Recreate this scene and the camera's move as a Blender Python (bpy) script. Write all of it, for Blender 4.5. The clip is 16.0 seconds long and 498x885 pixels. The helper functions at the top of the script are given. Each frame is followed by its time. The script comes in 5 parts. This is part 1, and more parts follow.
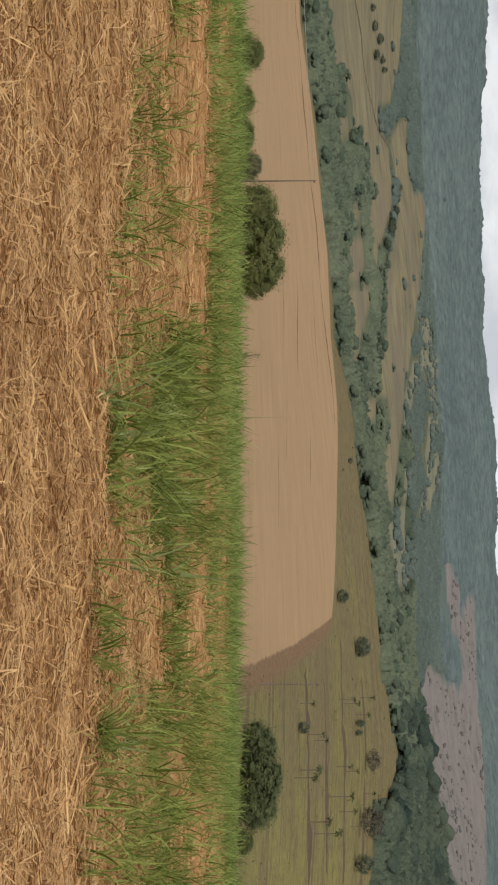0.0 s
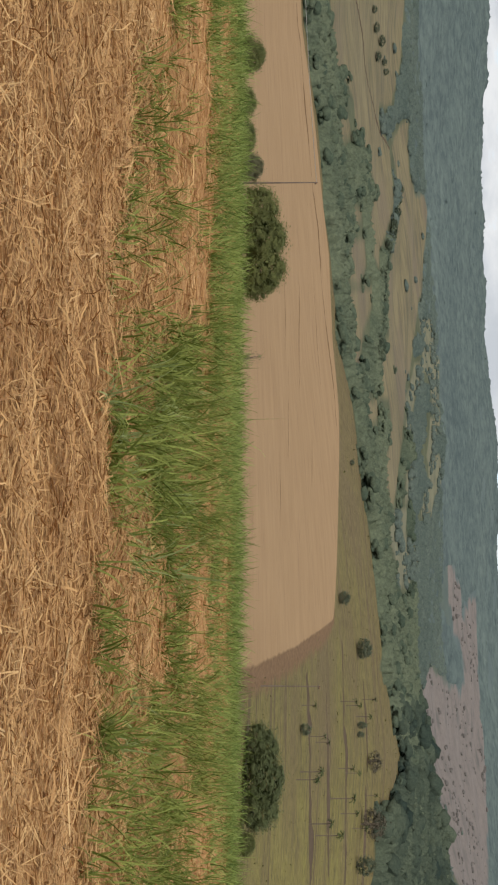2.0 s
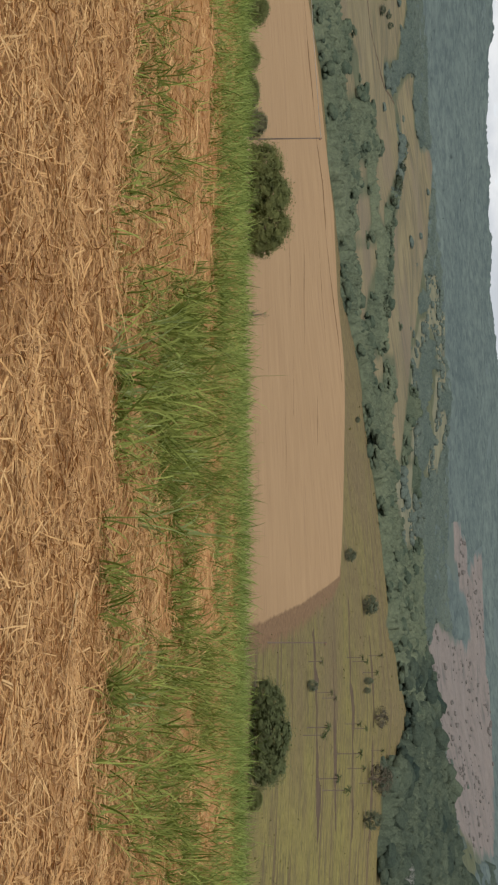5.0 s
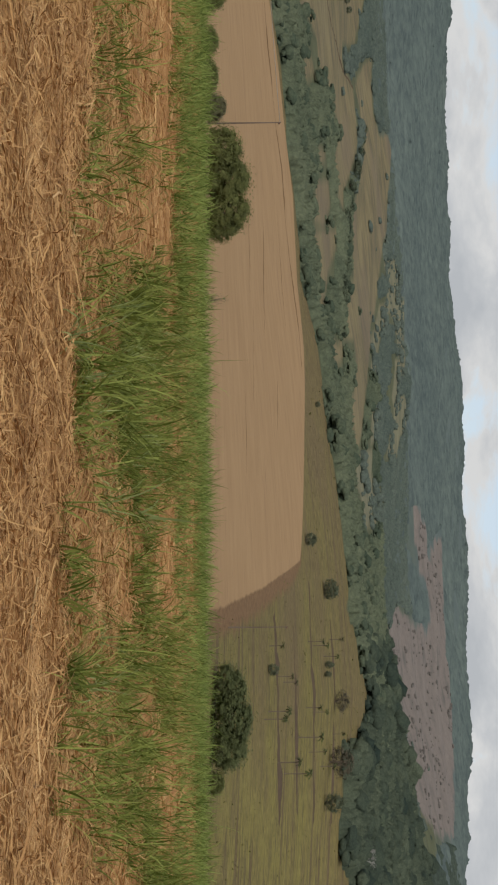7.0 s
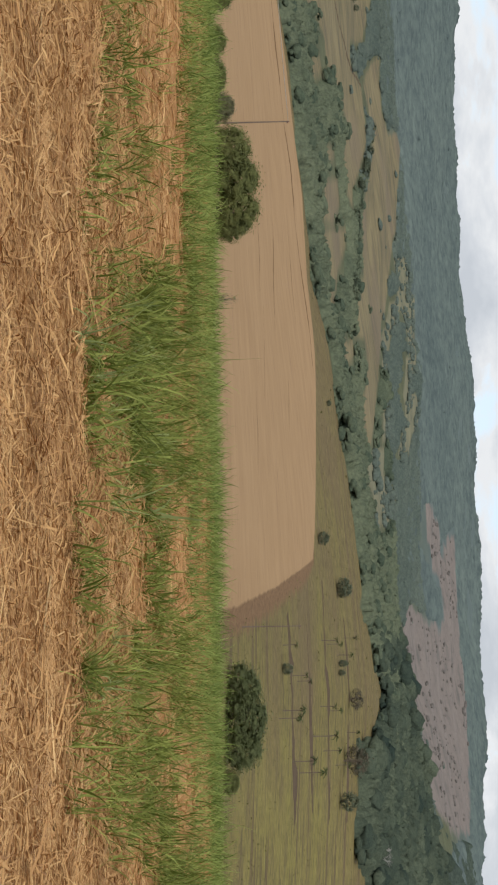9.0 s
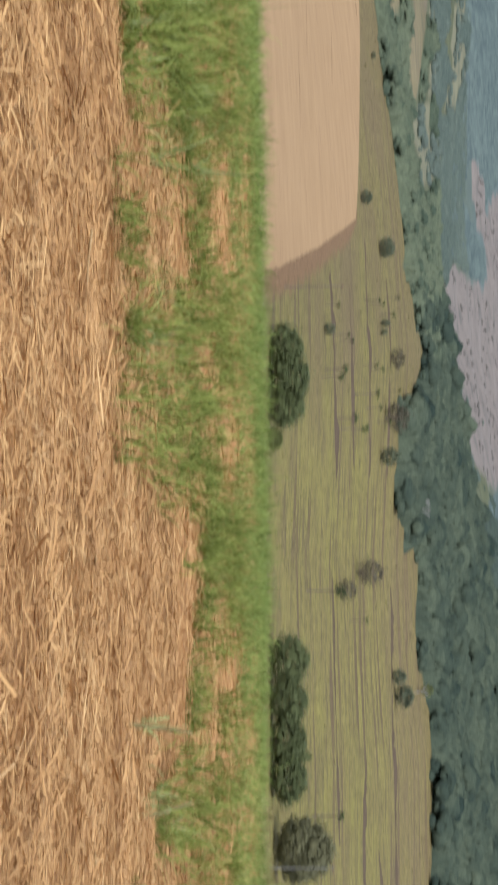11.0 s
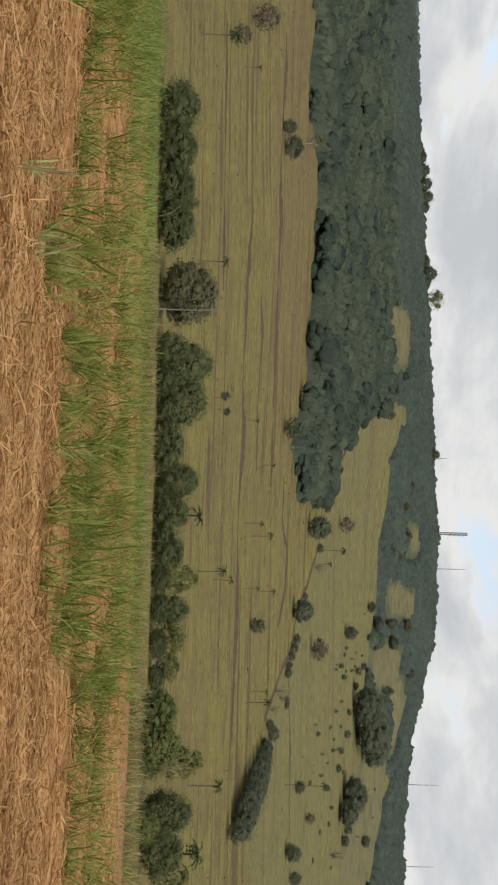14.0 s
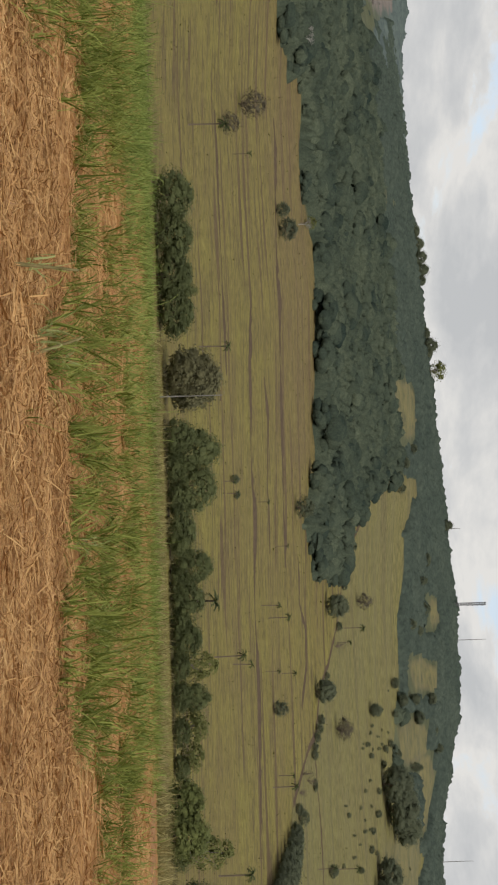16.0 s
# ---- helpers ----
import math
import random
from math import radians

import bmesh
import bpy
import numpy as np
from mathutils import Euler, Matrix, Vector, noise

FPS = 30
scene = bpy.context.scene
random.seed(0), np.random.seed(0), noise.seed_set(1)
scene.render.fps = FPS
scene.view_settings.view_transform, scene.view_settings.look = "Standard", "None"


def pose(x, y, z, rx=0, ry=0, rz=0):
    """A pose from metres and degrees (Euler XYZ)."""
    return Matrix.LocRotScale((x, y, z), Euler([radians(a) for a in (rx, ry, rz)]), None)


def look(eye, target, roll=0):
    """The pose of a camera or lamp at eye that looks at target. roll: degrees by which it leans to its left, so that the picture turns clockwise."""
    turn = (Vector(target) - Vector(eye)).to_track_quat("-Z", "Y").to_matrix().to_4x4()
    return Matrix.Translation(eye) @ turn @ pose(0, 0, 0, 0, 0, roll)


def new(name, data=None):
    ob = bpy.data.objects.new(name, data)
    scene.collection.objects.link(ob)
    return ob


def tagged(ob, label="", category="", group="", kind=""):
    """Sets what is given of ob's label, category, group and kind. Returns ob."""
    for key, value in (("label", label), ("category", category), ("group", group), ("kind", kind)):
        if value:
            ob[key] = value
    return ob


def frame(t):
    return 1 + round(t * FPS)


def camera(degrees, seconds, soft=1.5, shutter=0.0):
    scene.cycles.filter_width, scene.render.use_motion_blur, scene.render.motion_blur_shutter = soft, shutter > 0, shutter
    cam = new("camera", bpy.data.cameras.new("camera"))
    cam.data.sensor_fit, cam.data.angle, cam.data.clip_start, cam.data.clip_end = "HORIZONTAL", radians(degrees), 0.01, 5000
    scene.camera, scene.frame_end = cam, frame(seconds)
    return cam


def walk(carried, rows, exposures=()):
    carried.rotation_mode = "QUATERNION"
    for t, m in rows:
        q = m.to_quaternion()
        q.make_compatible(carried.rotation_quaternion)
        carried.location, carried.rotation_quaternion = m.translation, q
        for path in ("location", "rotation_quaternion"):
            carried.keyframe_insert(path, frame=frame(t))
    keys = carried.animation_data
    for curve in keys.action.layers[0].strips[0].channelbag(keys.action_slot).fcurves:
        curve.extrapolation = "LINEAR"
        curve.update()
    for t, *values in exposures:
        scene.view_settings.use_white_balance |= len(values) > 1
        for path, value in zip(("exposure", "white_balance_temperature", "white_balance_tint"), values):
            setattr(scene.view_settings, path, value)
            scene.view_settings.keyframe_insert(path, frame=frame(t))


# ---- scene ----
# ---- the camera, held sideways, turning to the right on the spot ----
cam = camera(19.3, 16.0, soft=2.2, shutter=0.18)


def view(yaw, pitch, lean, aside):
    """yaw: degrees to the right; aside: metres that the hand drifts to the right."""
    a, p = radians(yaw), radians(pitch)
    eye = Vector((aside, 0, 0))
    return look(eye, eye + Vector((math.sin(a) * math.cos(p), math.cos(a) * math.cos(p), math.sin(p))), 90 + lean)


PATH = [
    (0.0, 0.00, -2.60, -0.05, 0.0), (0.5, -0.10, -2.62, -0.06, 0.0), (1.0, -0.03, -2.61, -0.08, 0.0),
    (1.5, -0.08, -2.63, -0.05, 0.0), (2.0, -0.07, -2.66, -0.05, 0.0), (2.5, 0.07, -2.62, -0.07, 0.0),
    (3.0, 0.77, -2.58, -0.01, 0.005), (3.5, 0.97, -2.61, 0.0, 0.01), (5.8, 2.175, -2.58, -0.57, 0.02),
    (6.0, 2.18, -1.8, -0.58, 0.02), (6.5, 2.17, -1.34, -0.42, 0.025), (7.0, 2.18, -1.33, -0.51, 0.025),
    (7.5, 2.2, -1.345, -0.61, 0.025), (8.0, 2.29, -1.365, -0.95, 0.03), (10.3, 2.95, -3.05, -1.0, 0.06),
    (10.5, 3.67, -3.53, -1.05, 0.065), (10.7, 6.86, -3.58, -1.1, 0.07), (10.8, 9.50, -3.63, -1.05, 0.075),
    (11.0, 15.39, -3.67, -0.88, 0.09), (11.2, 22.21, -3.55, -0.6, 0.09), (11.3, 25.42, -3.22, -0.45, 0.09),
    (11.5, 30.07, -2.36, -0.25, 0.09), (11.8, 34.99, -0.55, 0.2, 0.09), (12.0, 35.56, -0.34, 0.77, 0.09),
    (12.5, 35.26, -0.32, 1.32, 0.09), (13.0, 35.98, -0.18, 1.57, 0.09), (13.5, 36.73, -0.01, 1.72, 0.09),
    (14.0, 36.73, 0.81, 1.64, 0.09), (14.5, 36.73, 0.83, 1.43, 0.09), (15.0, 36.45, 0.64, 0.51, 0.09),
    (15.5, 34.10, 0.71, -1.02, 0.09), (16.0, 33.52, 0.44, -1.78, 0.09),
]
walk(cam, [(t, view(*row)) for t, *row in PATH],
     exposures=[(0.0, 0.42, 6270, 10), (5.0, 0.42, 6270, 10), (5.8, 0.58, 6270, 10), (6.0, 0.55, 6270, 10), (6.3, 0.2, 6370, 10), (6.5, 0.06, 6370, 10),
                (7.0, 0.08, 6370, 10), (7.6, 0.17, 6370, 10), (8.0, 0.2, 6370, 10), (8.2, 0.24, 6370, 10), (10.3, 0.75, 5820, 10), (10.8, 0.93, 5820, 10), (11.0, 1.0, 5720, 10), (11.5, 0.9, 5720, 10),
                (12.0, 0.44, 6370, 10), (12.6, 0.35, 6370, 10), (14.5, 0.35, 6500, 10), (16.0, 0.25, 6600, 10)])

# ---- light: a high sun behind thin cloud, broken clouds ----
SUN_AZ, SUN_EL = -165.0, 42.0  # degrees to the right of the first view, and above the horizon


def make_world():
    w = bpy.data.worlds.new("sky")
    scene.world = w
    w.use_nodes = True
    nt = w.node_tree
    nt.nodes.clear()
    out = nt.nodes.new("ShaderNodeOutputWorld")
    bg = nt.nodes.new("ShaderNodeBackground")
    bg.inputs["Strength"].default_value = 0.15
    sky = nt.nodes.new("ShaderNodeTexSky")
    sky.sky_type, sky.sun_disc = "NISHITA", False
    sky.sun_elevation, sky.sun_rotation = radians(SUN_EL), radians(SUN_AZ)
    sky.air_density, sky.dust_density = 1.0, 2.0
    tc = nt.nodes.new("ShaderNodeTexCoord")
    mp = nt.nodes.new("ShaderNodeMapping")
    mp.inputs["Scale"].default_value = (1.0, 1.0, 2.2)
    ns = nt.nodes.new("ShaderNodeTexNoise")
    ns.inputs["Scale"].default_value = 7.0
    ns.inputs["Detail"].default_value = 8.0
    ns.inputs["Roughness"].default_value = 0.6
    ns.inputs["Distortion"].default_value = 0.3
    cover = nt.nodes.new("ShaderNodeValToRGB")
    cover.color_ramp.elements[0].position, cover.color_ramp.elements[1].position = 0.37, 0.445
    cover.color_ramp.elements[0].color = (0.5, 0.5, 0.5, 1)
    n2 = nt.nodes.new("ShaderNodeTexNoise")
    n2.inputs["Scale"].default_value = 12.0
    n2.inputs["Detail"].default_value = 9.0
    n2.inputs["Roughness"].default_value = 0.6
    shade = nt.nodes.new("ShaderNodeValToRGB")
    shade.color_ramp.elements[0].position, shade.color_ramp.elements[1].position = 0.44, 0.6
    shade.color_ramp.elements[0].color = (4.25, 4.22, 4.12, 1)
    shade.color_ramp.elements[1].color = (2.95, 3.05, 3.15, 1)
    mid = shade.color_ramp.elements.new(0.52)
    mid.color = (3.45, 3.51, 3.55, 1)
    mix = nt.nodes.new("ShaderNodeMix")
    mix.data_type = "RGBA"
    L = nt.links.new
    L(tc.outputs["Generated"], mp.inputs["Vector"])
    L(mp.outputs[0], ns.inputs["Vector"])
    L(mp.outputs[0], n2.inputs["Vector"])
    L(ns.outputs["Fac"], cover.inputs[0])
    deep = nt.nodes.new("ShaderNodeMath")
    deep.operation = "MULTIPLY_ADD"
    deep.inputs[1].default_value = 0.65
    lumps = nt.nodes.new("ShaderNodeMath")
    lumps.operation = "MULTIPLY"
    lumps.inputs[1].default_value = 0.35
    L(n2.outputs["Fac"], lumps.inputs[0])
    L(ns.outputs["Fac"], deep.inputs[0])
    L(lumps.outputs[0], deep.inputs[2])
    L(deep.outputs[0], shade.inputs[0])
    L(cover.outputs[0], mix.inputs["Factor"])
    L(sky.outputs[0], mix.inputs["A"])
    L(shade.outputs[0], mix.inputs["B"])
    L(mix.outputs["Result"], bg.inputs["Color"])
    L(bg.outputs[0], out.inputs["Surface"])


make_world()
sun = new("sun", bpy.data.lights.new("sun", "SUN"))
sun.data.energy, sun.data.angle, sun.data.color = 1.75, radians(14), (1.0, 0.94, 0.85)
sun.matrix_world = look((math.sin(radians(SUN_AZ)) * 50, math.cos(radians(SUN_AZ)) * 50, 45), (0, 0, 0))
# ---- the lie of the land: a hilltop field, a valley, hills behind ----
# Seen from the hilltop every 4 degrees from -20 to 60: the slope's angle above the eye's level at three distances.
LAND_AZ = np.arange(-20, 61, 4.0)
FOOT_EL = [-0.6, -0.5, -0.07, 0.34, 0.75, 1.48, 2.02, 2.5, 3.0, 2.92, 2.75, 2.85, 3.1, 3.0, 2.86, 2.62, 2.5, 2.5, 2.5, 2.5, 2.5]
FOOT_R = [600, 600, 600, 610, 620, 640, 650, 660, 690, 720, 740, 750, 760, 760, 740, 720, 700, 700, 700, 700, 700]
HILL_EL = [3.0, 3.0, 3.3, 3.9, 4.2, 4.45, 4.3, 4.2, 4.4, 4.95, 5.5, 5.95, 6.2, 6.3, 6.3, 6.1, 6.0, 6.0, 5.9, 5.6, 5.6]
HILL_R = [1600, 1600, 1650, 1700, 1700, 1700, 1700, 1650, 1600, 1500, 1400, 1350, 1330, 1320, 1320, 1330, 1350, 1350, 1350, 1350, 1350]
RIDGE_EL = [6.3, 6.3, 6.33, 6.28, 6.5, 6.8, 6.92, 6.98, 7.0, 6.8, 6.55, 6.7, 7.15, 7.5, 7.8, 8.12, 8.05, 7.2, 6.8, 6.9, 6.9]
RIDGE_R = [2800, 2800, 2800, 2800, 2800, 2800, 2800, 2750, 2600, 2300, 2000, 1850, 1750, 1700, 1700, 1700, 1720, 1760, 1800, 1800, 1800]


def height(x, y):
    """The ground's height at plan points, the eye being at 0."""
    x, y = np.asarray(x, float), np.asarray(y, float)
    r = np.maximum(np.hypot(x, y), 0.01)
    az = np.degrees(np.arctan2(x, y))
    near = -1.6 - np.where(x < 0, 0.016, 0.004) * np.clip(x, -20, 25)
    lr = np.log(r)
    foot, hill, ridge = (np.interp(az, LAND_AZ, c) for c in (FOOT_EL, HILL_EL, RIDGE_EL))
    rf, rh, rr = (np.interp(az, LAND_AZ, c) for c in (FOOT_R, HILL_R, RIDGE_R))
    knots = [(np.log(28.0) + 0 * r, np.degrees(np.arctan(near / 28))), (np.log(70.0) + 0 * r, -4.4 + 0 * r),
             (np.log(200.0) + 0 * r, np.interp(az, [8, 20], [-3.0, -3.5])), (np.log(rf), foot), (np.log(rh), hill), (np.log(rr), ridge),
             (np.log(rr * 1.3), ridge - 2.5), (np.log(5200.0) + 0 * r, ridge * 0 + 1.0)]
    el = knots[0][1]
    for (a, ea), (b, eb) in zip(knots, knots[1:]):
        f = np.clip((lr - a) / (b - a), 0, 1)
        el = np.where(lr > a, ea + (eb - ea) * f, el)
    z = r * np.tan(np.radians(el))
    z = np.where(r < 28, near, z)
    # gentle swells, larger on the hills
    sw = np.sin(x / 61 + 1.3) * np.sin(y / 83) + 0.5 * np.sin(x / 23 + y / 31) + 0.7 * np.sin(x / 190 - y / 140 + 2)
    amp = np.interp(r, [28, 150, 300, 700, 1200, 3000], [0, 0.0, 0.15, 0.5, 2.5, 4.0])
    # furrows of the old rows under the straw
    rows = 0.03 * np.sin(r * 4.4) * np.interp(r, [0, 20, 27, 28], [1, 1, 0.4, 0])
    return z + sw * amp + rows


# ---- materials ----
def material(name, rough=0.9):
    m = bpy.data.materials.new(name)
    m.use_nodes = True
    nt = m.node_tree
    b = nt.nodes["Principled BSDF"]
    b.inputs["Roughness"].default_value = rough
    b.inputs["Specular IOR Level"].default_value = 0.2
    return m, nt, b


def node(nt, kind, **inputs):
    n = nt.nodes.new(kind)
    for k, v in inputs.items():
        n.inputs[k.replace("_", " ")].default_value = v
    return n


def ramp(nt, fac, stops):
    n = nt.nodes.new("ShaderNodeValToRGB")
    e = n.color_ramp.elements
    while len(e) < len(stops):
        e.new(0.5)
    for s, (p, c) in zip(e, stops):
        s.position, s.color = p, (*c, 1)
    nt.links.new(fac, n.inputs[0])
    return n.outputs[0]


def blend(nt, fac, a, b, mode="MIX"):
    n = nt.nodes.new("ShaderNodeMix")
    n.data_type, n.blend_type = "RGBA", mode
    for sock, v in ((n.inputs["Factor"], fac), (n.inputs["A"], a), (n.inputs["B"], b)):
        if isinstance(v, (int, float)):
            sock.default_value = v
        elif isinstance(v, tuple):
            sock.default_value = (*v, 1)
        else:
            nt.links.new(v, sock)
    return n.outputs["Result"]


def calc(nt, op, a, b=0.0, c=0.0):
    n = nt.nodes.new("ShaderNodeMath")
    n.operation = op
    for sock, v in zip(n.inputs, (a, b, c)):
        if isinstance(v, (int, float)):
            sock.default_value = v
        else:
            nt.links.new(v, sock)
    return n.outputs[0]


def noise_of(nt, vec, scale, detail=4.0, rough=0.55):
    n = node(nt, "ShaderNodeTexNoise", Scale=scale, Detail=detail, Roughness=rough)
    nt.links.new(vec, n.inputs["Vector"])
    return n.outputs["Fac"]


def attribute(nt, name):
    n = nt.nodes.new("ShaderNodeAttribute")
    n.attribute_name = name
    return n


def bump(nt, b, h, strength, distance):
    n = node(nt, "ShaderNodeBump", Strength=strength, Distance=distance)
    nt.links.new(h, n.inputs["Height"])
    nt.links.new(n.outputs[0], b.inputs["Normal"])


def leaf_material(name, dark, light, through_light=0.25, scale=0.35, rough_leaf=0.0, mottle=0.55, gloss=0.08, leafy=0.0, patch=1.1):
    """Foliage: hue varies from leaf to leaf and from branch to branch; a little light comes through."""
    m, nt, b = material(name, 0.7)
    b.inputs["Specular IOR Level"].default_value = gloss
    geo = nt.nodes.new("ShaderNodeNewGeometry")
    info = nt.nodes.new("ShaderNodeObjectInfo")
    big = noise_of(nt, geo.outputs["Position"], scale, 3)
    f = calc(nt, "ADD", calc(nt, "MULTIPLY", geo.outputs["Random Per Island"], mottle), calc(nt, "MULTIPLY_ADD", big, patch, 0.475 - patch / 2 - mottle / 2))
    f = calc(nt, "ADD", f, calc(nt, "MULTIPLY_ADD", info.outputs["Random"], 0.3, -0.15))
    col = ramp(nt, f, [(0.1, dark), (0.55, tuple((p + q) / 2 for p, q in zip(dark, light))), (0.95, light)])
    if leafy:
        col = blend(nt, 1.0, col, ramp(nt, noise_of(nt, geo.outputs["Position"], leafy, 4, 0.7), [(0.36, (0.76, 0.77, 0.8)), (0.64, (1.2, 1.19, 1.15))]), "MULTIPLY")
    nt.links.new(col, b.inputs["Base Color"])
    if rough_leaf:
        bump(nt, b, noise_of(nt, geo.outputs["Position"], rough_leaf, 5, 0.65), 0.8, 0.5 / rough_leaf)
    if through_light:
        t = nt.nodes.new("ShaderNodeBsdfTranslucent")
        nt.links.new(col, t.inputs["Color"])
        mx = nt.nodes.new("ShaderNodeMixShader")
        mx.inputs[0].default_value = through_light
        nt.links.new(b.outputs[0], mx.inputs[1])
        nt.links.new(t.outputs[0], mx.inputs[2])
        nt.links.new(mx.outputs[0], nt.nodes["Material Output"].inputs["Surface"])
    return m


def plain_material(name, a, b_, scale, rough=0.8, strength=0.3, gloss=0.2):
    m, nt, b = material(name, rough)
    b.inputs["Specular IOR Level"].default_value = gloss
    tc = nt.nodes.new("ShaderNodeTexCoord")
    n1 = noise_of(nt, tc.outputs["Object"], scale, 5)
    n2 = noise_of(nt, tc.outputs["Object"], scale * 9, 3)
    col = ramp(nt, calc(nt, "MULTIPLY_ADD", n2, 0.4, calc(nt, "MULTIPLY", n1, 0.6)), [(0.3, a), (0.7, b_)])
    nt.links.new(col, b.inputs["Base Color"])
    bump(nt, b, n2, strength, 0.02)
    return m


BARK = plain_material("bark", (0.09, 0.07, 0.05), (0.2, 0.16, 0.12), 2.0)
PALE_BARK = plain_material("pale_bark", (0.14, 0.125, 0.105), (0.26, 0.235, 0.2), 2.0)
GREY_BARK = plain_material("bare_grey_bark", (0.24, 0.23, 0.21), (0.38, 0.365, 0.34), 1.0)
FURROW = plain_material("furrow_earth", (0.11, 0.066, 0.037), (0.18, 0.112, 0.062), 0.2, 1.0, 0.3, 0.0)
EARTH = plain_material("bank_earth", (0.075, 0.056, 0.042), (0.125, 0.094, 0.066), 0.6, 1.0, 0.3, 0.0)
POLE_GREY = plain_material("weathered_concrete", (0.12, 0.115, 0.105), (0.18, 0.175, 0.16), 1.5)
POLE_WOOD = plain_material("weathered_pole_wood", (0.1, 0.075, 0.06), (0.17, 0.13, 0.1), 1.5)
STEEL = plain_material("dull_steel", (0.05, 0.05, 0.052), (0.085, 0.085, 0.085), 0.5, 0.6)
CERAMIC = plain_material("brown_ceramic", (0.16, 0.07, 0.04), (0.22, 0.1, 0.06), 3.0, 0.3)
WIRE = plain_material("wire", (0.3, 0.3, 0.29), (0.42, 0.42, 0.4), 3.0, 0.5)
LEAF = leaf_material("tree_leaves", (0.15, 0.167, 0.064), (0.245, 0.26, 0.098), 0.5, mottle=0.25, leafy=2.5)
LEAF_DARK = leaf_material("dark_tree_leaves", (0.118, 0.14, 0.064), (0.198, 0.225, 0.102), 0.5, mottle=0.25, leafy=2.5)
# Dark leaves again for distant trees, bluer: their haze sits in the colour.
LEAF_FAR_HAZED = leaf_material("hazed_far_tree_leaves", (0.115, 0.133, 0.09), (0.165, 0.183, 0.118), 0.4, mottle=0.25, gloss=0.0, leafy=1.2)
LEAF_FAR_DRY = leaf_material("far_brown_leaves", (0.105, 0.094, 0.068), (0.15, 0.135, 0.095), 0.25, mottle=0.3, gloss=0.0)
LEAF_DRY = leaf_material("thinning_brown_leaves", (0.185, 0.18, 0.102), (0.25, 0.242, 0.138), 0.5, mottle=0.2, leafy=2.5)
LEAF_LIGHT = leaf_material("light_green_leaves", (0.11, 0.13, 0.046), (0.22, 0.245, 0.09), 0.4, mottle=0.3, leafy=2.5)
PALM_LEAF = leaf_material("palm_leaves", (0.045, 0.06, 0.025), (0.1, 0.125, 0.05), 0.3)
CANE = leaf_material("cane_blades", (0.112, 0.142, 0.024), (0.375, 0.425, 0.112), 0.48, 1.5, mottle=1.0, gloss=0.2)
CANE_PALE = leaf_material("broad_cane_blades", (0.22, 0.275, 0.1), (0.44, 0.5, 0.21), 0.45, 1.5, mottle=0.8, gloss=0.25)
VERGE = leaf_material("verge_grass", (0.1, 0.15, 0.033), (0.325, 0.4, 0.115), 0.48, 0.9, mottle=1.0)
DRY_GRASS = leaf_material("bleached_grass", (0.2, 0.175, 0.07), (0.48, 0.42, 0.2), 0.35, 0.9, mottle=1.0)
TUSSOCK = leaf_material("tussock_blades", (0.09, 0.08, 0.035), (0.18, 0.165, 0.066), 0.3, 0.05)
# Woodland leaves turn bluer with distance: haze is put into their colour.
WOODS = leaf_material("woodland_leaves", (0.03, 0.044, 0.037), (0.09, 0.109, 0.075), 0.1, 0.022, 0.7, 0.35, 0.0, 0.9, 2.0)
RIDGE_WOODS_HAZED = leaf_material("hazed_ridge_leaves", (0.045, 0.061, 0.052), (0.08, 0.099, 0.078), 0.0, 0.02, 0.4, 0.0, 0.0, 0.2)
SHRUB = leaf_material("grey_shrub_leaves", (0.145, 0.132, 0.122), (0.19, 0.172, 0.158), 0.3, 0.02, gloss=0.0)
# Valley and far slope: paler, greyer leaves, with haze mixed into the colour.
VALLEY_WOODS_HAZED = leaf_material("hazed_valley_leaves", (0.064, 0.085, 0.06), (0.13, 0.15, 0.097), 0.1, 0.02, 0.6, 0.45, 0.0, 0.7, 1.8)
HILL_WOODS_HAZED = leaf_material("hazed_far_slope_leaves", (0.078, 0.102, 0.088), (0.124, 0.148, 0.122), 0.1, 0.01, 0.4, 0.25, 0.0, 0.4)
FAR_WOODS_HAZED = leaf_material("hazed_mountain_leaves", (0.08, 0.104, 0.102), (0.12, 0.148, 0.136), 0.0, 0.0035, 0.0, 0.0, 0.0, 0.045)


def straw_material():
    m, nt, b = material("cane_straw", 0.75)
    geo = nt.nodes.new("ShaderNodeNewGeometry")
    big = noise_of(nt, geo.outputs["Position"], 0.9, 3)
    f = calc(nt, "ADD", calc(nt, "MULTIPLY", geo.outputs["Random Per Island"], 0.75), calc(nt, "MULTIPLY_ADD", big, 0.8, -0.3))
    col = ramp(nt, f, [(0.0, (0.22, 0.108, 0.042)), (0.35, (0.41, 0.228, 0.09)), (0.7, (0.505, 0.303, 0.126)), (0.97, (0.61, 0.405, 0.19))])
    nt.links.new(col, b.inputs["Base Color"])
    return m


STRAW = straw_material()


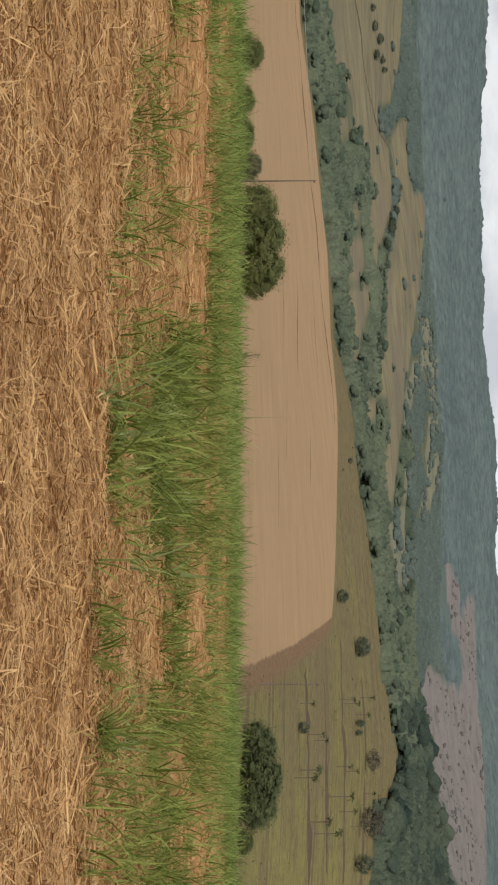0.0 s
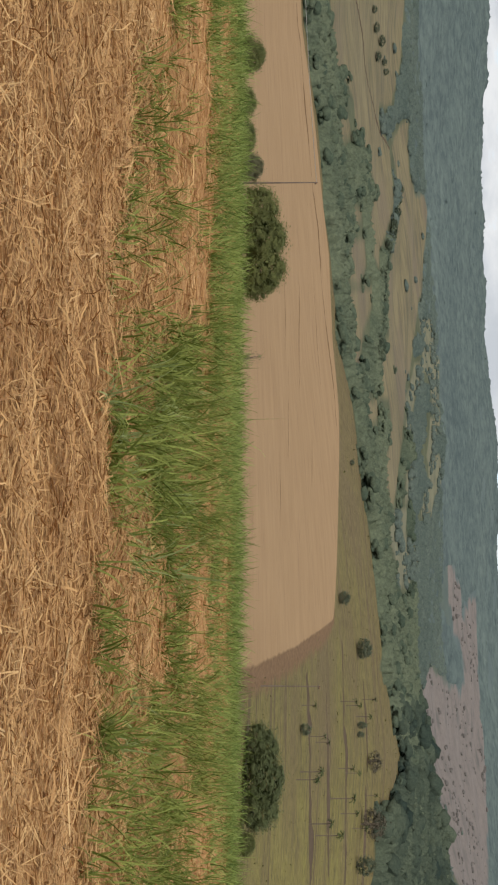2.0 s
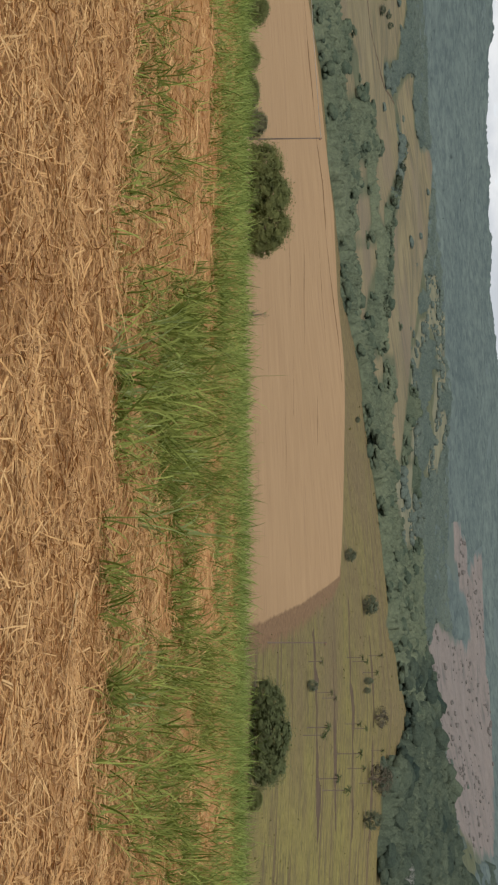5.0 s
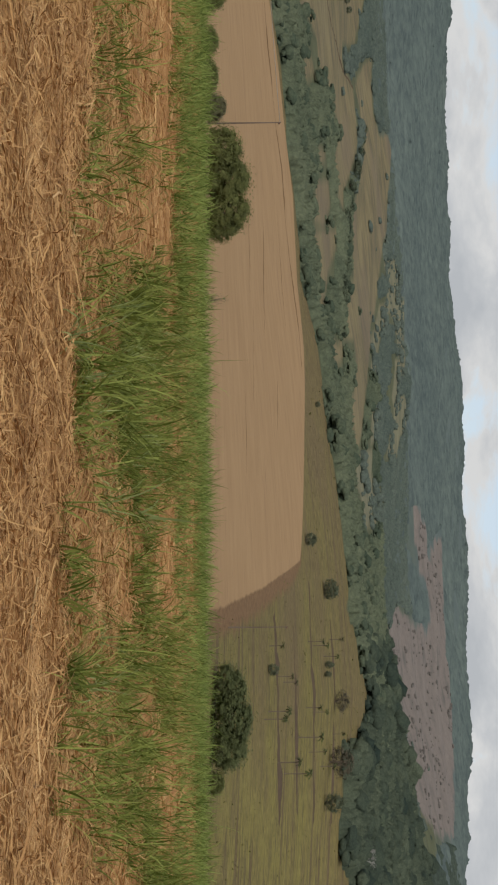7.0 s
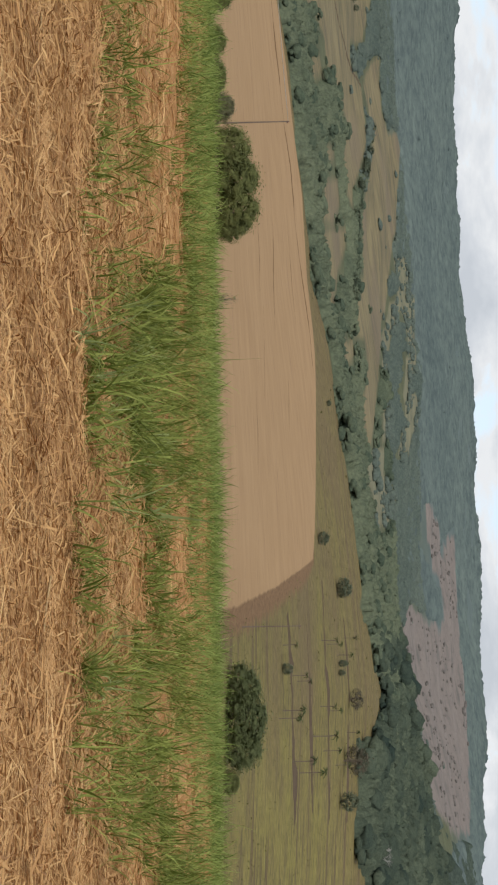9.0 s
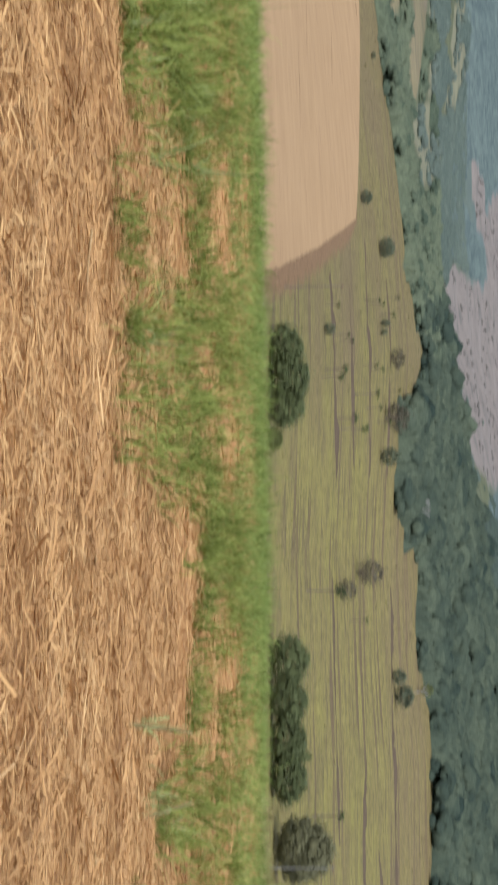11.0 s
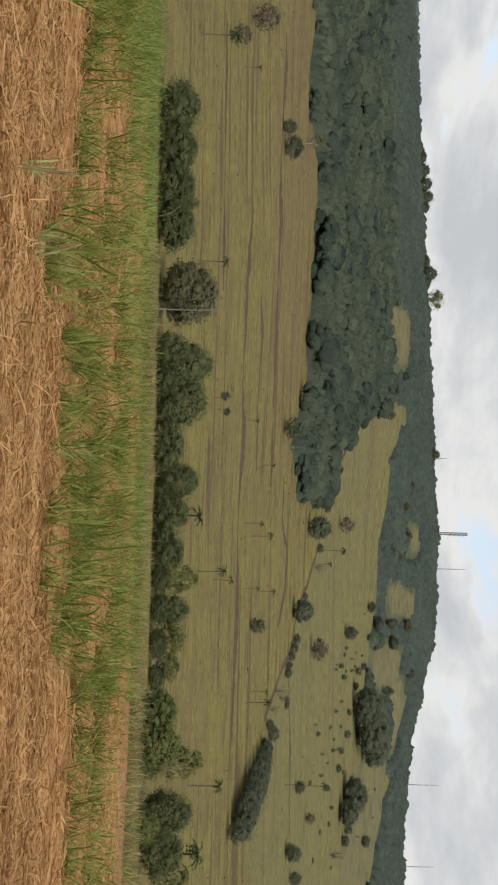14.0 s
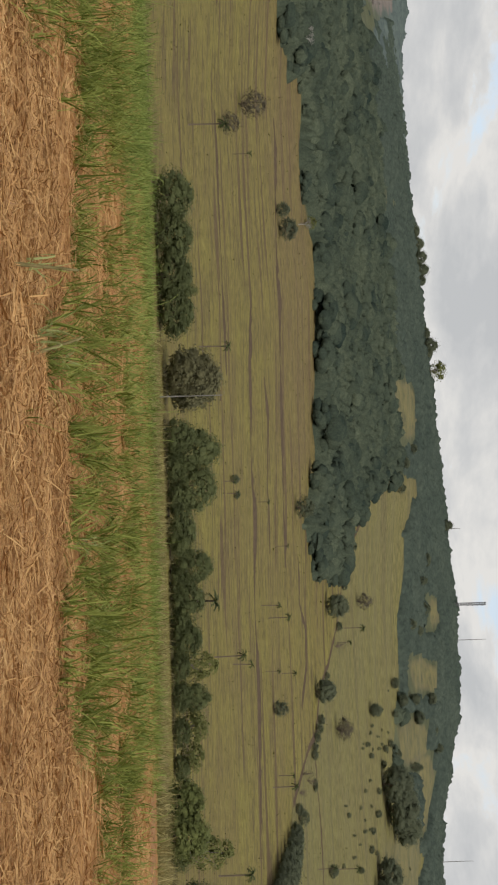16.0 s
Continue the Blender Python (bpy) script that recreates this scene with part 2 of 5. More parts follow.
def ground_material():
    """Straw-covered hilltop, bare ploughed soil, terraced pasture, meadows, dry slope, woodland floor."""
    m, nt, b = material("ground", 1.0)
    b.inputs["Specular IOR Level"].default_value = 0.12
    geo = nt.nodes.new("ShaderNodeNewGeometry")
    pos = geo.outputs["Position"]
    polar = attribute(nt, "contour").outputs["Vector"]

    def streaks(sx, sy, detail=4.0):
        mp = node(nt, "ShaderNodeMapping")
        mp.inputs["Scale"].default_value = (sx, sy, 1)
        nt.links.new(polar, mp.inputs["Vector"])
        return noise_of(nt, mp.outputs[0], 1.0, detail, 0.6)

    def mask(name, wide, wobble=0.0, scale=0.1):
        v = attribute(nt, name).outputs["Fac"]
        if wobble:
            v = calc(nt, "ADD", v, calc(nt, "MULTIPLY_ADD", noise_of(nt, pos, scale, 5), 2 * wobble, -wobble))
        n = nt.nodes.new("ShaderNodeClamp")
        nt.links.new(calc(nt, "MULTIPLY_ADD", v, 1 / wide, 0.5), n.inputs[0])
        return n.outputs[0]

    fine, mid, wide = noise_of(nt, pos, 1.3, 6), noise_of(nt, pos, 0.08, 5), noise_of(nt, pos, 0.012, 5)
    floor = ramp(nt, wide, [(0.3, (0.085, 0.085, 0.048)), (0.7, (0.125, 0.115, 0.062))])
    meadow = ramp(nt, calc(nt, "MULTIPLY_ADD", streaks(0.6, 130, 6), 0.6, calc(nt, "MULTIPLY", wide, 0.4)),
                  [(0.36, (0.09, 0.082, 0.05)), (0.47, (0.145, 0.122, 0.068)), (0.56, (0.18, 0.15, 0.082)), (0.68, (0.21, 0.176, 0.095))])
    rows = ramp(nt, streaks(0.35, 75, 3), [(0.53, (0, 0, 0)), (0.6, (1, 1, 1))])
    meadow = blend(nt, calc(nt, "MULTIPLY", rows, 0.6), meadow, (0.098, 0.08, 0.054))
    bare = ramp(nt, noise_of(nt, pos, 0.008, 4), [(0.52, (0, 0, 0)), (0.64, (1, 1, 1))])
    meadow = blend(nt, calc(nt, "MULTIPLY", bare, 0.5), meadow, (0.14, 0.11, 0.08))
    dry = ramp(nt, calc(nt, "MULTIPLY_ADD", noise_of(nt, pos, 0.03, 6, 0.7), 0.7, calc(nt, "MULTIPLY", streaks(1, 60), 0.3)),
               [(0.36, (0.11, 0.102, 0.091)), (0.48, (0.168, 0.143, 0.127)), (0.68, (0.205, 0.174, 0.151))])
    tufty = ramp(nt, noise_of(nt, pos, 0.16, 4, 0.7), [(0.45, (0, 0, 0)), (0.62, (1, 1, 1))])
    dry = blend(nt, calc(nt, "MULTIPLY", tufty, 0.45), dry, (0.112, 0.1, 0.095))
    pasture = ramp(nt, calc(nt, "MULTIPLY_ADD", streaks(0.3, 110, 6), 0.7, calc(nt, "MULTIPLY", mid, 0.3)),
                   [(0.36, (0.1, 0.08, 0.042)), (0.46, (0.16, 0.136, 0.05)), (0.54, (0.197, 0.176, 0.051)), (0.68, (0.228, 0.202, 0.066))])
    terrace = ramp(nt, streaks(0.07, 34, 2), [(0.585, (0, 0, 0)), (0.62, (1, 1, 1))])
    pasture = blend(nt, calc(nt, "MULTIPLY", terrace, 0.85), pasture, (0.1, 0.069, 0.043))
    tuss = ramp(nt, noise_of(nt, pos, 0.35, 4, 0.75), [(0.52, (0, 0, 0)), (0.66, (1, 1, 1))])
    pasture = blend(nt, calc(nt, "MULTIPLY", tuss, 0.6), pasture, (0.07, 0.06, 0.03))
    worn = ramp(nt, noise_of(nt, pos, 0.014, 5, 0.6), [(0.42, (0, 0, 0)), (0.6, (1, 1, 1))])
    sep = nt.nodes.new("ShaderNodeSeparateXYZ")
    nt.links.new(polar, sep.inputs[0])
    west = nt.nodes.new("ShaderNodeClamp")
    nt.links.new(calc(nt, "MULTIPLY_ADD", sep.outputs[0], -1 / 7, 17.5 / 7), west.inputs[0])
    worn = calc(nt, "MULTIPLY", worn, calc(nt, "MULTIPLY_ADD", west.outputs[0], 0.65, 0.25))
    strip = nt.nodes.new("ShaderNodeClamp")
    nt.links.new(calc(nt, "MULTIPLY_ADD", sep.outputs[0], -1 / 8, 1.0), strip.inputs[0])
    worn = calc(nt, "MAXIMUM", worn, calc(nt, "MULTIPLY", strip.outputs[0], 0.75))
    upper, east = nt.nodes.new("ShaderNodeClamp"), nt.nodes.new("ShaderNodeClamp")
    nt.links.new(calc(nt, "MULTIPLY_ADD", sep.outputs[1], 1 / 0.3, -6.17 / 0.3), upper.inputs[0])
    nt.links.new(calc(nt, "MULTIPLY_ADD", sep.outputs[0], -0.25, 9.5), east.inputs[0])
    high = calc(nt, "MULTIPLY", calc(nt, "MULTIPLY", upper.outputs[0], east.outputs[0]), calc(nt, "MULTIPLY_ADD", noise_of(nt, pos, 0.03, 4), 0.8, 0.15))
    worn = calc(nt, "MAXIMUM", worn, high)
    pasture = blend(nt, worn, pasture, (0.155, 0.115, 0.062))
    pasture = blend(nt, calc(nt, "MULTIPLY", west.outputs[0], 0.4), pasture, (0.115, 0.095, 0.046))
    thin = ramp(nt, streaks(0.5, 230, 3), [(0.58, (0, 0, 0)), (0.66, (1, 1, 1))])
    pasture = blend(nt, calc(nt, "MULTIPLY", thin, 0.5), pasture, (0.085, 0.062, 0.034))
    pasture = blend(nt, calc(nt, "MULTIPLY", mask("upper_slope", 4, 3, 0.1), 0.55), pasture, (0.158, 0.155, 0.074))
    grain = ramp(nt, streaks(2.5, 420, 5), [(0.35, (0.62, 0.6, 0.55)), (0.65, (1.25, 1.22, 1.15))])
    pasture = blend(nt, 1.0, pasture, grain, "MULTIPLY")
    soil = ramp(nt, calc(nt, "MULTIPLY_ADD", streaks(0.2, 60, 4), 0.5, calc(nt, "MULTIPLY", mid, 0.5)),
                [(0.3, (0.265, 0.168, 0.086)), (0.7, (0.325, 0.214, 0.113))])
    track = ramp(nt, streaks(0.12, 40, 2), [(0.66, (0, 0, 0)), (0.70, (1, 1, 1))])
    soil = blend(nt, calc(nt, "MULTIPLY", track, 0.4), soil, (0.19, 0.11, 0.066))
    thin = ramp(nt, streaks(0.45, 170, 3), [(0.6, (0, 0, 0)), (0.68, (1, 1, 1))])
    soil = blend(nt, calc(nt, "MULTIPLY", thin, 0.55), soil, (0.19, 0.115, 0.062))
    red = ramp(nt, fine, [(0.35, (0.115, 0.066, 0.034)), (0.65, (0.19, 0.118, 0.06))])
    straw = ramp(nt, calc(nt, "MULTIPLY_ADD", noise_of(nt, pos, 14, 6, 0.7), 0.75, calc(nt, "MULTIPLY", fine, 0.25)),
                 [(0.3, (0.19, 0.09, 0.03)), (0.5, (0.365, 0.19, 0.072)), (0.72, (0.48, 0.285, 0.12))])
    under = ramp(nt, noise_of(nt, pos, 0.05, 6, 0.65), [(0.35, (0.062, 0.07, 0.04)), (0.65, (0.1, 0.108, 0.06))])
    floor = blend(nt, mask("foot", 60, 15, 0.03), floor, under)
    # Beyond about 1800 m the floor gets the same painted blue haze.
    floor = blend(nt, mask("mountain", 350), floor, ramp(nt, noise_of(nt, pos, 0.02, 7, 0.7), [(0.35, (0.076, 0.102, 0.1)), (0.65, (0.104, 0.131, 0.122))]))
    col = blend(nt, mask("meadow", 6, 5, 0.03), floor, meadow)
    pale = ramp(nt, noise_of(nt, pos, 0.03, 6, 0.65), [(0.34, (0.1, 0.1, 0.07)), (0.5, (0.148, 0.144, 0.092)), (0.68, (0.178, 0.172, 0.108))])
    col = blend(nt, mask("pale", 6, 5, 0.03), col, pale)
    col = blend(nt, mask("dry", 10, 30, 0.015), col, dry)
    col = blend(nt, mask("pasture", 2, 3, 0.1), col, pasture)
    rough = ramp(nt, noise_of(nt, pos, 0.06, 6, 0.7), [(0.34, (0.085, 0.085, 0.05)), (0.5, (0.14, 0.128, 0.06)), (0.66, (0.178, 0.156, 0.07))])
    col = blend(nt, mask("clearing", 10, 12, 0.03), col, rough)
    col = blend(nt, mask("soil_edge", 2.5, 3, 0.15), col, red)
    col = blend(nt, mask("soil", 0.5, 0.7, 0.25), col, soil)
    col = blend(nt, mask("straw", 0.6, 0.5, 0.8), col, straw)
    rut = ramp(nt, noise_of(nt, pos, 3.0, 5, 0.7), [(0.35, (0.2, 0.1, 0.045)), (0.65, (0.37, 0.205, 0.095))])
    col = blend(nt, mask("track", 0.5, 0.35, 1.5), col, rut)
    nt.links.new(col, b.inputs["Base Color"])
    bump(nt, b, noise_of(nt, pos, 6, 8, 0.7), 0.6, 0.05)
    return m


GROUND = ground_material()


# ---- mesh helpers ----
def mesh_of(name, verts, faces, mat, smooth=False, normals=None):
    """One mesh from arrays: verts (n, 3), faces (m, 3 or 4)."""
    verts, faces = np.asarray(verts, np.float32), np.asarray(faces, np.int32)
    me = bpy.data.meshes.new(name)
    k = faces.shape[1]
    me.vertices.add(len(verts))
    me.vertices.foreach_set("co", verts.ravel())
    me.loops.add(faces.size)
    me.loops.foreach_set("vertex_index", faces.ravel())
    me.polygons.add(len(faces))
    me.polygons.foreach_set("loop_start", np.arange(0, faces.size, k, dtype=np.int32))
    if smooth:
        me.polygons.foreach_set("use_smooth", np.ones(len(faces), bool))
    me.update(calc_edges=True)
    me.materials.append(mat)
    if normals is not None:
        me.attributes.new("custom_normal", "FLOAT_VECTOR", "POINT").data.foreach_set("vector", normals.astype(np.float32).ravel())
    return me


def unit(v):
    return v / np.maximum(np.linalg.norm(v, axis=-1, keepdims=True), 1e-9)


def thing(name, label, category, group=""):
    return tagged(new(name), label, category, group)


def part_mesh(name, me, parent, label=""):
    ob = new(name, me)
    ob.parent = parent
    return tagged(ob, label)


def tube(points, radii, sides=8):
    """Verts and quads of a tapered tube along points, closed at its ends."""
    pts = [Vector(p) for p in points]
    vs, fs = [], []
    for i, p in enumerate(pts):
        d = (pts[min(i + 1, len(pts) - 1)] - pts[max(i - 1, 0)]).normalized()
        q = d.to_track_quat("Z", "Y")
        for s in range(sides):
            a = 2 * math.pi * s / sides
            vs.append(p + q @ Vector((math.cos(a), math.sin(a), 0)) * radii[i])
    for i in range(len(pts) - 1):
        for s in range(sides):
            t = (s + 1) % sides
            fs.append((i * sides + s, i * sides + t, (i + 1) * sides + t, (i + 1) * sides + s))
    for base in (0, (len(pts) - 1) * sides):
        vs.append(pts[0] if base == 0 else pts[-1])
        c = len(vs) - 1
        for s in range(0, sides, 2):
            fs.append((c, base + s, base + (s + 1) % sides, base + (s + 2) % sides))
    return vs, fs


def join(pieces):
    vs, fs, n = [], [], 0
    for v, f in pieces:
        v, f = np.asarray([tuple(p) for p in v], float), np.asarray(f, int)
        vs.append(v)
        fs.append(f + n)
        n += len(v)
    return np.concatenate(vs), np.concatenate(fs)


def cards(rng, centres, outward, size, stretch=1.0, stray=0.6):
    """Leaf quads at the centres, facing roughly outward."""
    n = len(centres)
    nor = outward + rng.normal(0, stray, (n, 3)) + np.array([0, 0, 0.35])
    nor /= np.linalg.norm(nor, axis=1)[:, None]
    t = np.cross(nor, rng.normal(0, 1, (n, 3)))
    t /= np.linalg.norm(t, axis=1)[:, None]
    u = np.cross(nor, t)
    s = size * rng.uniform(0.55, 1.35, (n, 1))
    a, b = t * s * 0.5 * stretch, u * s * 0.3
    v = np.stack([centres - a, centres + b * 1.2 - a * 0.1, centres + a, centres - b], 1)
    return v.reshape(-1, 3), np.arange(4 * n).reshape(n, 4)[:, ::-1]


def card_normals(v):
    q = v.reshape(-1, 4, 3)
    return np.repeat(unit(np.cross(q[:, 1] - q[:, 3], q[:, 0] - q[:, 2])), 4, 0)


def ball(level):
    """Verts and triangles of a ball of radius 1."""
    bm = bmesh.new()
    bmesh.ops.create_icosphere(bm, subdivisions=level, radius=1)
    v = np.array([p.co[:] for p in bm.verts])
    f = np.array([[q.index for q in p.verts] for p in bm.faces])
    bm.free()
    return v, f


def split(quads):
    return np.concatenate([quads[:, [0, 1, 2]], quads[:, [0, 2, 3]]])


SMALL_BALL, BALL = ball(1), ball(2)


def crown_points(rng, n, lobes, low=0.25, flat=0.8):
    """Points on many lobes that make an uneven crown 1 wide and 1 high, resting at low."""
    cs = []
    for i in range(lobes):
        a, h = rng.uniform(0, 2 * math.pi), rng.uniform(0, 1)
        rad = 0.38 * math.sqrt(max(0.08, 1 - (1.6 * h - 0.55) ** 2)) * rng.uniform(0.2, 1.0) ** 0.5
        cs.append((rad * math.cos(a), rad * math.sin(a), low + (1 - low) * (0.08 + 0.78 * h), rng.uniform(0.09, 0.17)))
    cs = np.array(cs)
    k = rng.integers(0, lobes, n)
    d = rng.normal(0, 1, (n, 3))
    d /= np.linalg.norm(d, axis=1)[:, None]
    d[:, 2] = np.where(d[:, 2] < -0.3, -d[:, 2], d[:, 2])
    rr = cs[k, 3] * rng.uniform(0.5, 1.1, n) ** 0.4
    pts = cs[k, :3] + d * rr[:, None] * np.array([1, 1, flat])
    # leaves that fill the hollows between the lobes
    m = n // 2
    a, up = rng.uniform(0, 2 * math.pi, m), rng.uniform(-0.98, 1, m)
    ring = np.sqrt(1 - up ** 2)
    e = np.stack([np.cos(a) * ring, np.sin(a) * ring, up], 1)
    turn = rng.uniform(0, 6, 3)
    lump = 0.97 + 0.15 * np.sin(4 * a + 5 * up + turn[0]) + 0.11 * np.sin(9 * a - 7 * up + turn[1]) + 0.07 * np.sin(17 * a + 11 * up + turn[2])
    mid = low + (1 - low) * 0.4
    size = np.stack([0.42 * lump, 0.42 * lump, np.where(up > 0, (0.94 - mid) * lump, mid - low * 0.5)], 1)
    shell = e * size * rng.uniform(0.88, 1.03, (m, 1)) + np.array([0, 0, mid])
    pts[:m], d[:m] = shell, e
    return pts, d, cs


# ---- the ground: one sheet out to the horizon ----
SOIL = [(-260, 470), (-172, 568), (-144, 590), (-107, 601), (-80, 622), (-33, 590), (-14, 574), (23, 512), (54, 456), (52, 420),
        (44, 318), (38, 261), (34, 225), (20, 120), (-30, 60), (-200, 60)]
SOIL_EDGE = [(55.5, 463), (56.4, 418), (48.6, 316), (41.6, 248), (38, 224), (22, 120), (10, 100), (20, 200), (30, 450)]
PASTURE = [(-260, 500), (-174, 577), (-151, 601), (-113, 607), (-80, 622), (-44, 629), (-21, 651), (11, 642), (45, 660), (82, 670),
           (94, 612), (131, 690), (163, 755), (155, 640), (152, 575), (172, 588), (181, 566), (203, 600),
           (226, 637), (258, 712), (270, 690), (284, 670), (328, 689), (352, 700), (370, 664), (404, 632),
           (425, 612), (395, 545), (455, 566), (500, 615), (564, 714), (571, 771), (660, 914), (766, 1083), (855, 1200), (805, 1070),
           (834, 1050), (858, 1005), (890, 937), (886, 890), (862, 816), (950, 841), (1165, 994), (1083, 876), (1032, 770),
           (900, 300), (600, -300), (-300, -300), (-500, 100)]
# the paler slope above the field boundary
UPPER_SLOPE = [(610, 829), (587, 763), (578, 734), (561, 648), (542, 596), (509, 544), (504, 506), (465, 445), (436, 399), (425, 330), (800, 330), (1050, 700),
               (1250, 1000), (1000, 1150), (860, 1250), (700, 1000)]
DRY = [(163, 1920), (176, 2020), (202, 2088), (249, 2139), (241, 2386), (325, 2325), (400, 2189), (499, 2213), (539, 2040), (588, 1891), (513, 1646),
       (454, 1517), (402, 1405), (404, 1528), (370, 1525), (352, 1561), (288, 1352), (241, 1245), (220, 1277), (254, 1684), (293, 1814), (346, 2026),
       (334, 2071), (292, 2087), (253, 1962), (205, 1868)]
# the long meadow on the far side of the valley, and the ploughed strip above its hedge
LONG_MEADOW = [(-300, 700), (-215, 762), (-205, 787), (-213, 869), (-209, 897), (-193, 888), (-209, 1031), (-190, 1012), (-210, 1171), (-175, 1066),
               (-152, 989), (-137, 1004), (-123, 977), (-134, 1106), (-179, 1237), (-218, 1332), (-245, 1337), (-271, 1354), (-277, 1326), (-273, 1246),
               (-289, 1244), (-307, 1333), (-329, 1429), (-360, 1481), (-402, 1547), (-486, 1606), (-560, 1606)]
UPPER_STRIP = [(-278, 1372), (-298, 1429), (-355, 1613), (-359, 1635), (-290, 1585), (-283, 1683), (-302, 1785), (-285, 1815), (-229, 1739), (-175, 1702),
               (-157, 1599), (-116, 1509), (-71, 1435), (-29, 1229), (4, 1121), (27, 1063), (48, 945), (61, 896), (59, 865), (49, 881), (41, 925), (33, 924),
               (22, 888), (12, 923), (4, 983), (-9, 994), (-18, 1027), (-32, 1030), (-30, 937), (-48, 975), (-66, 1028), (-81, 1113), (-121, 1181),
               (-132, 1199), (-179, 1316), (-209, 1365), (-255, 1480), (-252, 1411)]
GLADES = [
    [(-23, 778), (-28, 909), (-16, 897), (-11, 832), (-13, 765)], [(-109, 789), (-127, 908), (-110, 906), (-92, 843), (-83, 754)],
    [(-131, 819), (-145, 901), (-136, 893), (-124, 818)], [(-76, 721), (-100, 946), (-84, 915), (-66, 854), (-40, 765), (-39, 732), (-58, 752)],
    [(-171, 771), (-190, 846), (-178, 854), (-163, 790)],
]
PALE_GLADES = [
    [(-130, 1573), (-151, 1790), (-114, 1776), (-107, 1881), (-71, 1832), (-31, 1814), (-26, 1738), (-54, 1689), (-72, 1673), (-84, 1642), (-47, 1460),
     (-12, 1377), (-11, 1205), (-55, 1424), (-79, 1481), (-96, 1656)],
    [(-28, 1634), (-27, 1798), (-4, 1687), (10, 1695), (18, 1774), (47, 1851), (58, 1708), (79, 1689), (74, 1524), (54, 1604), (42, 1653), (13, 1576)],
    [(22, 1163), (24, 1407), (45, 1334), (45, 1126)], [(46, 947), (51, 1139), (70, 1104), (104, 1433), (119, 1432), (113, 1170), (88, 906), (82, 1010), (62, 914)],
]
HILL_CLEARINGS = [
    [(673, 1097), (716, 1175), (785, 1274), (812, 1263), (812, 1231), (756, 1142), (719, 1129)],
    [(994, 1189), (1024, 1222), (1053, 1224), (1018, 1181)],
    [(942, 1035), (1001, 1105), (1066, 1161), (1079, 1147), (1043, 1106), (971, 1037)],
    [(903, 910), (992, 1010), (1075, 1080), (1092, 1066), (1009, 973), (931, 899)],
    [(1040, 1001), (1103, 1072), (1169, 1105), (1181, 1080), (1143, 1007), (1109, 995), (1123, 1027)],
    [(864, 753), (1118, 980), (1150, 976), (1070, 843), (1028, 764), (842, 625), (818, 680)],
]
MEADOWS = [LONG_MEADOW, UPPER_STRIP, *GLADES, *PALE_GLADES, *HILL_CLEARINGS]


def inside(poly, x, y, cap=60.0):
    """Metres inside the outline (negative: outside), up to cap."""
    p = np.array(poly, float)
    best, odd = np.full(x.shape, 1e9), np.zeros(x.shape, bool)
    for (ax, ay), (bx, by) in zip(p, np.roll(p, -1, 0)):
        dx, dy = bx - ax, by - ay
        t = np.clip(((x - ax) * dx + (y - ay) * dy) / (dx * dx + dy * dy), 0, 1)
        best = np.minimum(best, np.hypot(x - ax - t * dx, y - ay - t * dy))
        odd ^= ((ay > y) != (by > y)) & (x < ax + (y - ay) * dx / (dy if dy else 1e-9))
    return np.clip(np.where(odd, best, -best), -cap, cap)


def field_edge(x, y):
    """Metres inside the straw-covered field, whose far edge runs along the brow of the hill."""
    return 27.5 - np.hypot(x, y)


def track_edge(x, y):
    """Metres inside the bare red wheel track along the brow, at the field's far end."""
    return np.minimum(0.8 - np.abs(np.hypot(x, y) - 26.4), 0.35 * (np.degrees(np.arctan2(x, y)) - 46.5))


